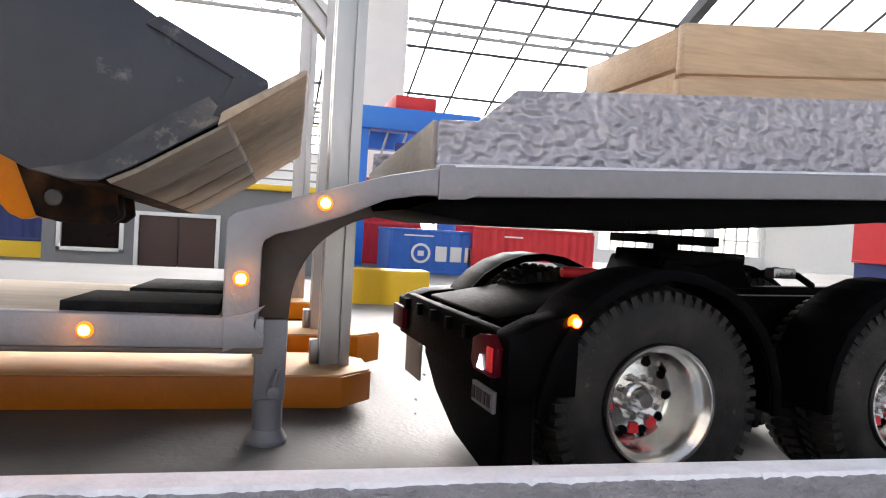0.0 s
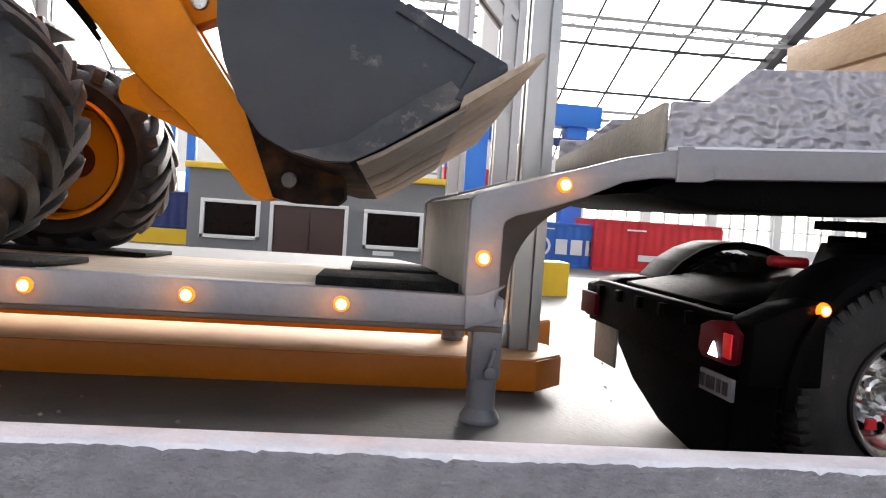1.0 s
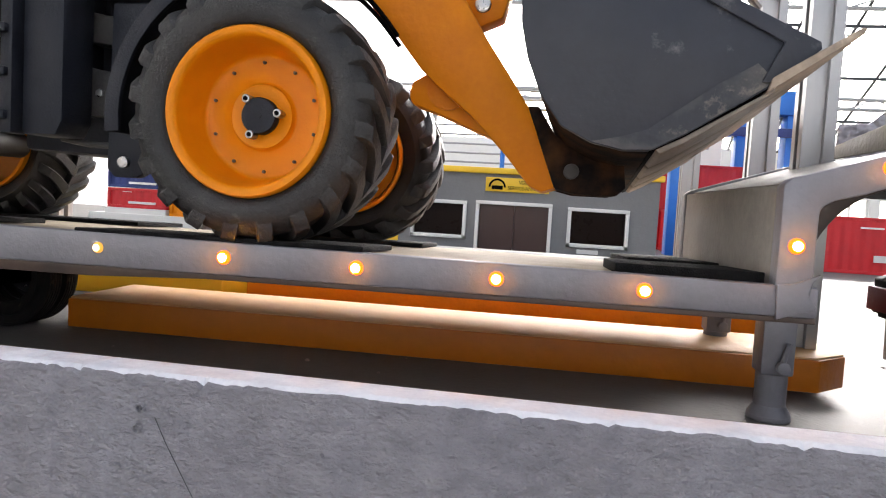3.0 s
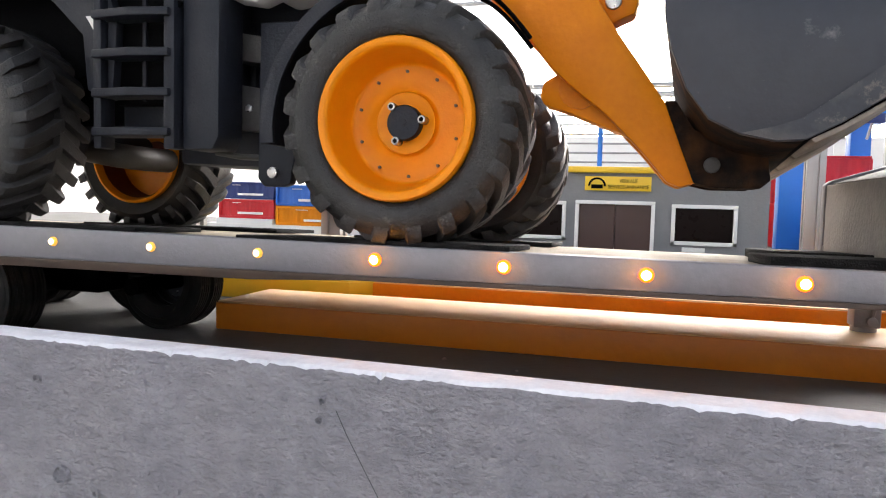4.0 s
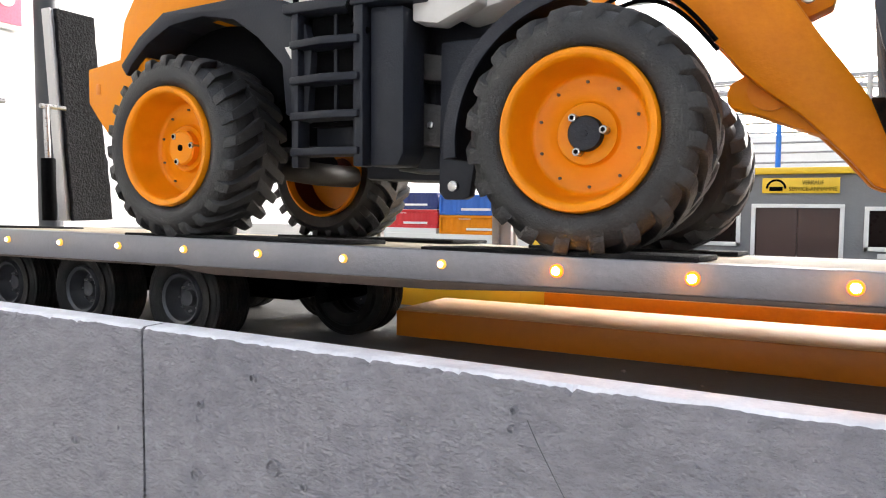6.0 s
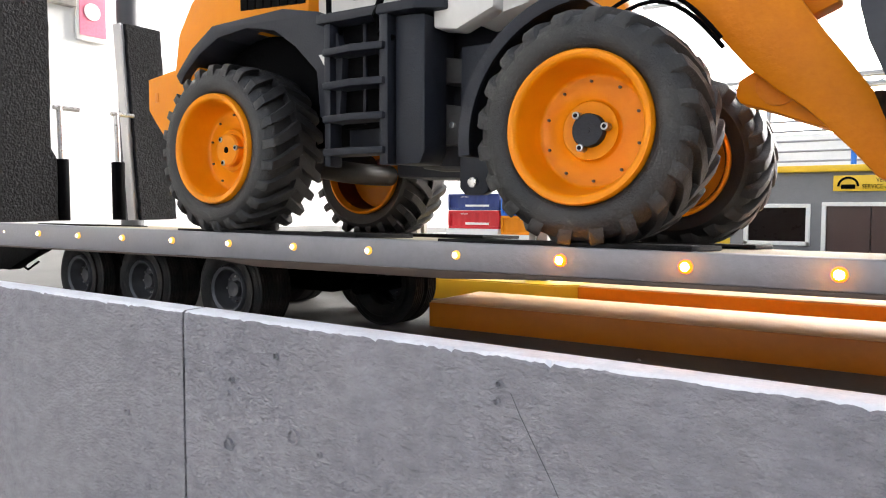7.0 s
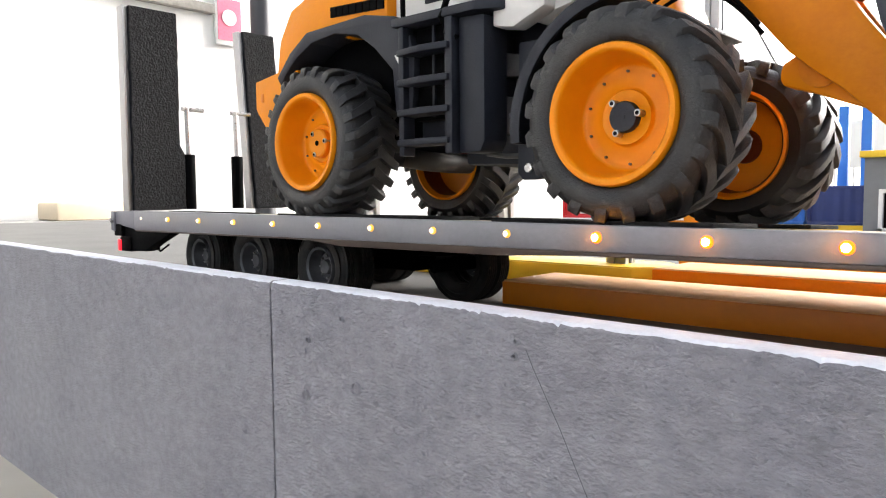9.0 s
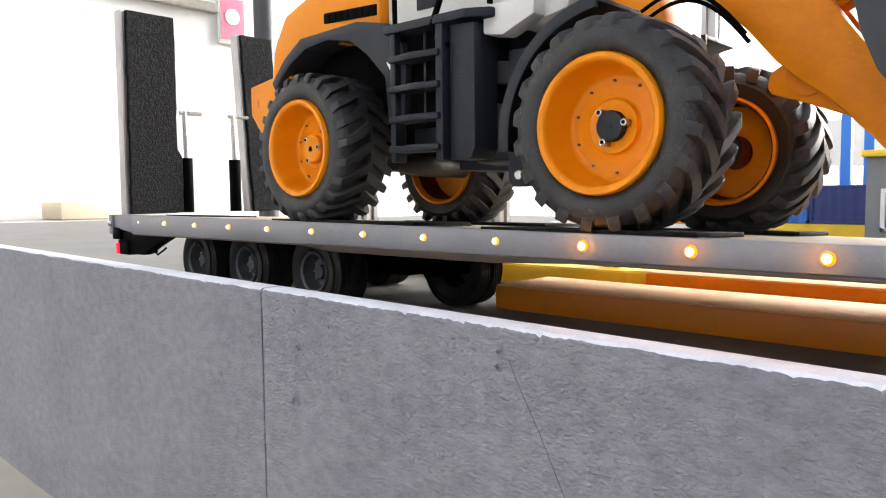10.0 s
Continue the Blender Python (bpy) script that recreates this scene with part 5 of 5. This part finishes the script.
part("sign_emblem", box((-0.360, SY - 0.0125, 0.150), (-0.320, SY - 0.0105, 0.164)), BLACK, sign)
part("name_strip", box((-0.045, SY - 0.006, -0.062), (0.03, SY - 0.001, -0.047)), WHITE, shed)


# ---- containers and the crane ----
def container(x0, x1, y0, y1, z0, z1, mat, label, mark="", group="freight containers"):
    e = thing("freight_container", ((x0 + x1) / 2, (y0 + y1) / 2, z0), label, "container", group)
    n = max(6, int((x1 - x0) / 0.035))
    pts = []
    for i in range(n):
        a, b = x0 + (x1 - x0) * i / n, x0 + (x1 - x0) * (i + 1) / n
        pts += [(a, y0 + 0.004), (a + (b - a) * 0.2, y0 + 0.008), (a + (b - a) * 0.5, y0 + 0.008), (a + (b - a) * 0.7, y0 + 0.004)]
    pts += [(x1, y0 + 0.004), (x1, y1), (x0, y1)]
    part("body", prism(pts, z0 + 0.004, z1 - 0.004, axis="z"), mat, e)
    for z in (z0, z1 - 0.012):
        part("rail", box((x0 - 0.003, y0, z), (x1 + 0.003, y1, z + 0.012), 0.001), mat, e)
    for x in (x0, x1):
        part("corner_post", box((x - 0.004, y0 - 0.001, z0 + 0.012), (x + 0.008, y0 + 0.012, z1 - 0.012), 0.001), mat, e)
    h = z1 - z0
    if mark == "ring":
        zc = (z0 + z1) / 2 - h * 0.04
        m = lathe([(h * 0.17, 0.0), (h * 0.225, 0.0), (h * 0.225, 0.003), (h * 0.17, 0.003)], 28, closed=True)
        bmesh.ops.translate(m, verts=m.verts, vec=(x0 + 0.135, y0 - 0.002, zc))
        part("emblem", m, WHITE, e, "plain white ring")
        part("emblem", box((x0 + 0.122, y0 - 0.001, zc - 0.011), (x0 + 0.148, y0 + 0.002, zc + 0.011)), WHITE, e)
        for k in range(3):
            part("marking_bar", box((x0 + 0.200 + 0.066 * k, y0 - 0.001, zc - h * 0.17), (x0 + 0.250 + 0.066 * k, y0 + 0.003, zc + h * 0.17)), WHITE, e)
        part("marking_bar", box((x0 + 0.06, y0 - 0.001, z1 - h * 0.16), (x0 + 0.19, y0 + 0.003, z1 - h * 0.13)), WHITE, e)
    elif mark == "bars":
        w = x1 - x0
        part("marking_bar", box((x0 + w * 0.35, y0 - 0.001, z0 + h * 0.22), (x0 + w * 0.82, y0 + 0.003, z0 + h * 0.34)), WHITE, e)
        part("marking_bar", box((x0 + w * 0.25, y0 - 0.001, z1 - h * 0.2), (x0 + w * 0.40, y0 + 0.003, z1 - h * 0.17)), WHITE, e)
    return e


container(0.535, 0.884, 3.0, 3.3, LOW, 0.100, BLUE, "blue model freight container with a white ring emblem", "ring")
container(0.892, 1.45, 2.96, 3.26, LOW, 0.128, RED, "red model freight container with white marks", "bars")
container(0.42, 0.80, 3.6, 3.9, LOW, 0.12, RED, "red model freight container behind the blue one")
container(0.34, 0.86, 3.9, 4.2, LOW, 0.36, RED, "tall red model container stack behind the shed", "bars")
container(3.20, 3.80, 3.0, 3.3, 0.055, 0.32, RED, "red model freight container on top of a dark one")
container(3.22, 3.80, 3.0, 3.3, LOW, 0.054, NAVY, "dark navy model freight container under a red one")
for x0, x1, z0, z1, mat, lb in ((-1.82, -1.50, 0.050, 0.145, BLUE, "blue model container stacked on an orange one"), (-1.82, -1.42, -0.04, 0.048, ORANGE, "orange model container with a pale stripe"),
                               (-2.12, -1.84, 0.075, 0.155, NAVY, "navy model container on a red one"), (-2.12, -1.84, -0.015, 0.073, RED, "red model container under a navy one"),
                               (-0.98, -0.755, -0.03, 0.12, NAVY, "navy model container beside the shed"), (-1.30, -1.0, -0.03, 0.07, BLUE, "blue model container on the lower stage")):
    container(x0, x1, 3.0, 3.25, z0, z1, mat, lb, "bars" if z1 - z0 < 0.12 else "", "far containers")
solo("container_plinth", box((-2.2, 2.98, LOW), (-1.35, 3.3, -0.0402)), WHITE, (-1.8, 3.1, LOW), "white plinth under the container stack", "plinth")
solo("container_plinth", box((-1.34, 2.98, LOW), (-0.752, 3.3, -0.0302)), YELLOW, (-1.0, 3.1, LOW), "yellow plinth edge under the containers", "plinth")
solo("container_plinth", box((-2.13, 2.99, -0.040), (-1.835, 3.27, -0.0155)), WHITE, (-2.0, 3.1, -0.04), "white spacer under the red container", "plinth")

crane = thing("gantry_crane", (0.66, 3.5, LOW), "bright blue model gantry crane over the container yard", "crane")
for x in (0.38, 0.86):
    for y in (3.4, 4.3):
        part("leg", box((x, y, LOW), (x + 0.10, y + 0.10, 0.56), 0.004), CRANE_BLUE, crane)
part("main_beam", box((0.36, 3.38, 0.5605), (1.02, 3.52, 0.665), 0.004), CRANE_BLUE, crane, "blue main girder")
part("main_beam", box((0.36, 4.28, 0.5605), (1.02, 4.42, 0.665), 0.004), CRANE_BLUE, crane)
part("trolley", box((0.60, 3.40, 0.6655), (0.80, 4.30, 0.73), 0.004), RED, crane, "red trolley on the girder")
part("rail_beam", box((0.60, 3.36, 0.46), (1.02, 3.378, 0.50), 0.003), NAVY, crane)
for k in range(7):
    part("stay", rod((0.45 + 0.09 * k, 3.45, 0.40), (0.49 + 0.09 * k, 3.45, 0.56), 0.006, seg=8), ALU, crane)
blue2 = thing("blue_lift_frame", (-0.82, 3.2, LOW), "bright blue model frame with two uprights", "frame")
for x in (-0.965, -0.878):
    part("upright", box((x, 3.32, LOW), (x + 0.038, 3.36, 0.455), 0.003), CRANE_BLUE, blue2)
part("base_beam", box((-1.02, 3.31, LOW), (-0.70, 3.37, -0.055), 0.003), CRANE_BLUE, blue2)
rack = thing("wire_rack", (-0.2, 3.6, LOW), "white wire rack and railings behind the shed", "rack")
for k in range(9):
    part("bar", rod((-0.75, 3.6, 0.30 + 0.045 * k), (0.28, 3.6, 0.30 + 0.045 * k), 0.005, seg=8), ALU, rack)
for x in (-0.75, -0.40, -0.05, 0.28):
    part("upright", rod((x, 3.6, LOW), (x, 3.6, 0.68), 0.012, seg=10), CRANE_BLUE if x == -0.40 else ALU, rack)
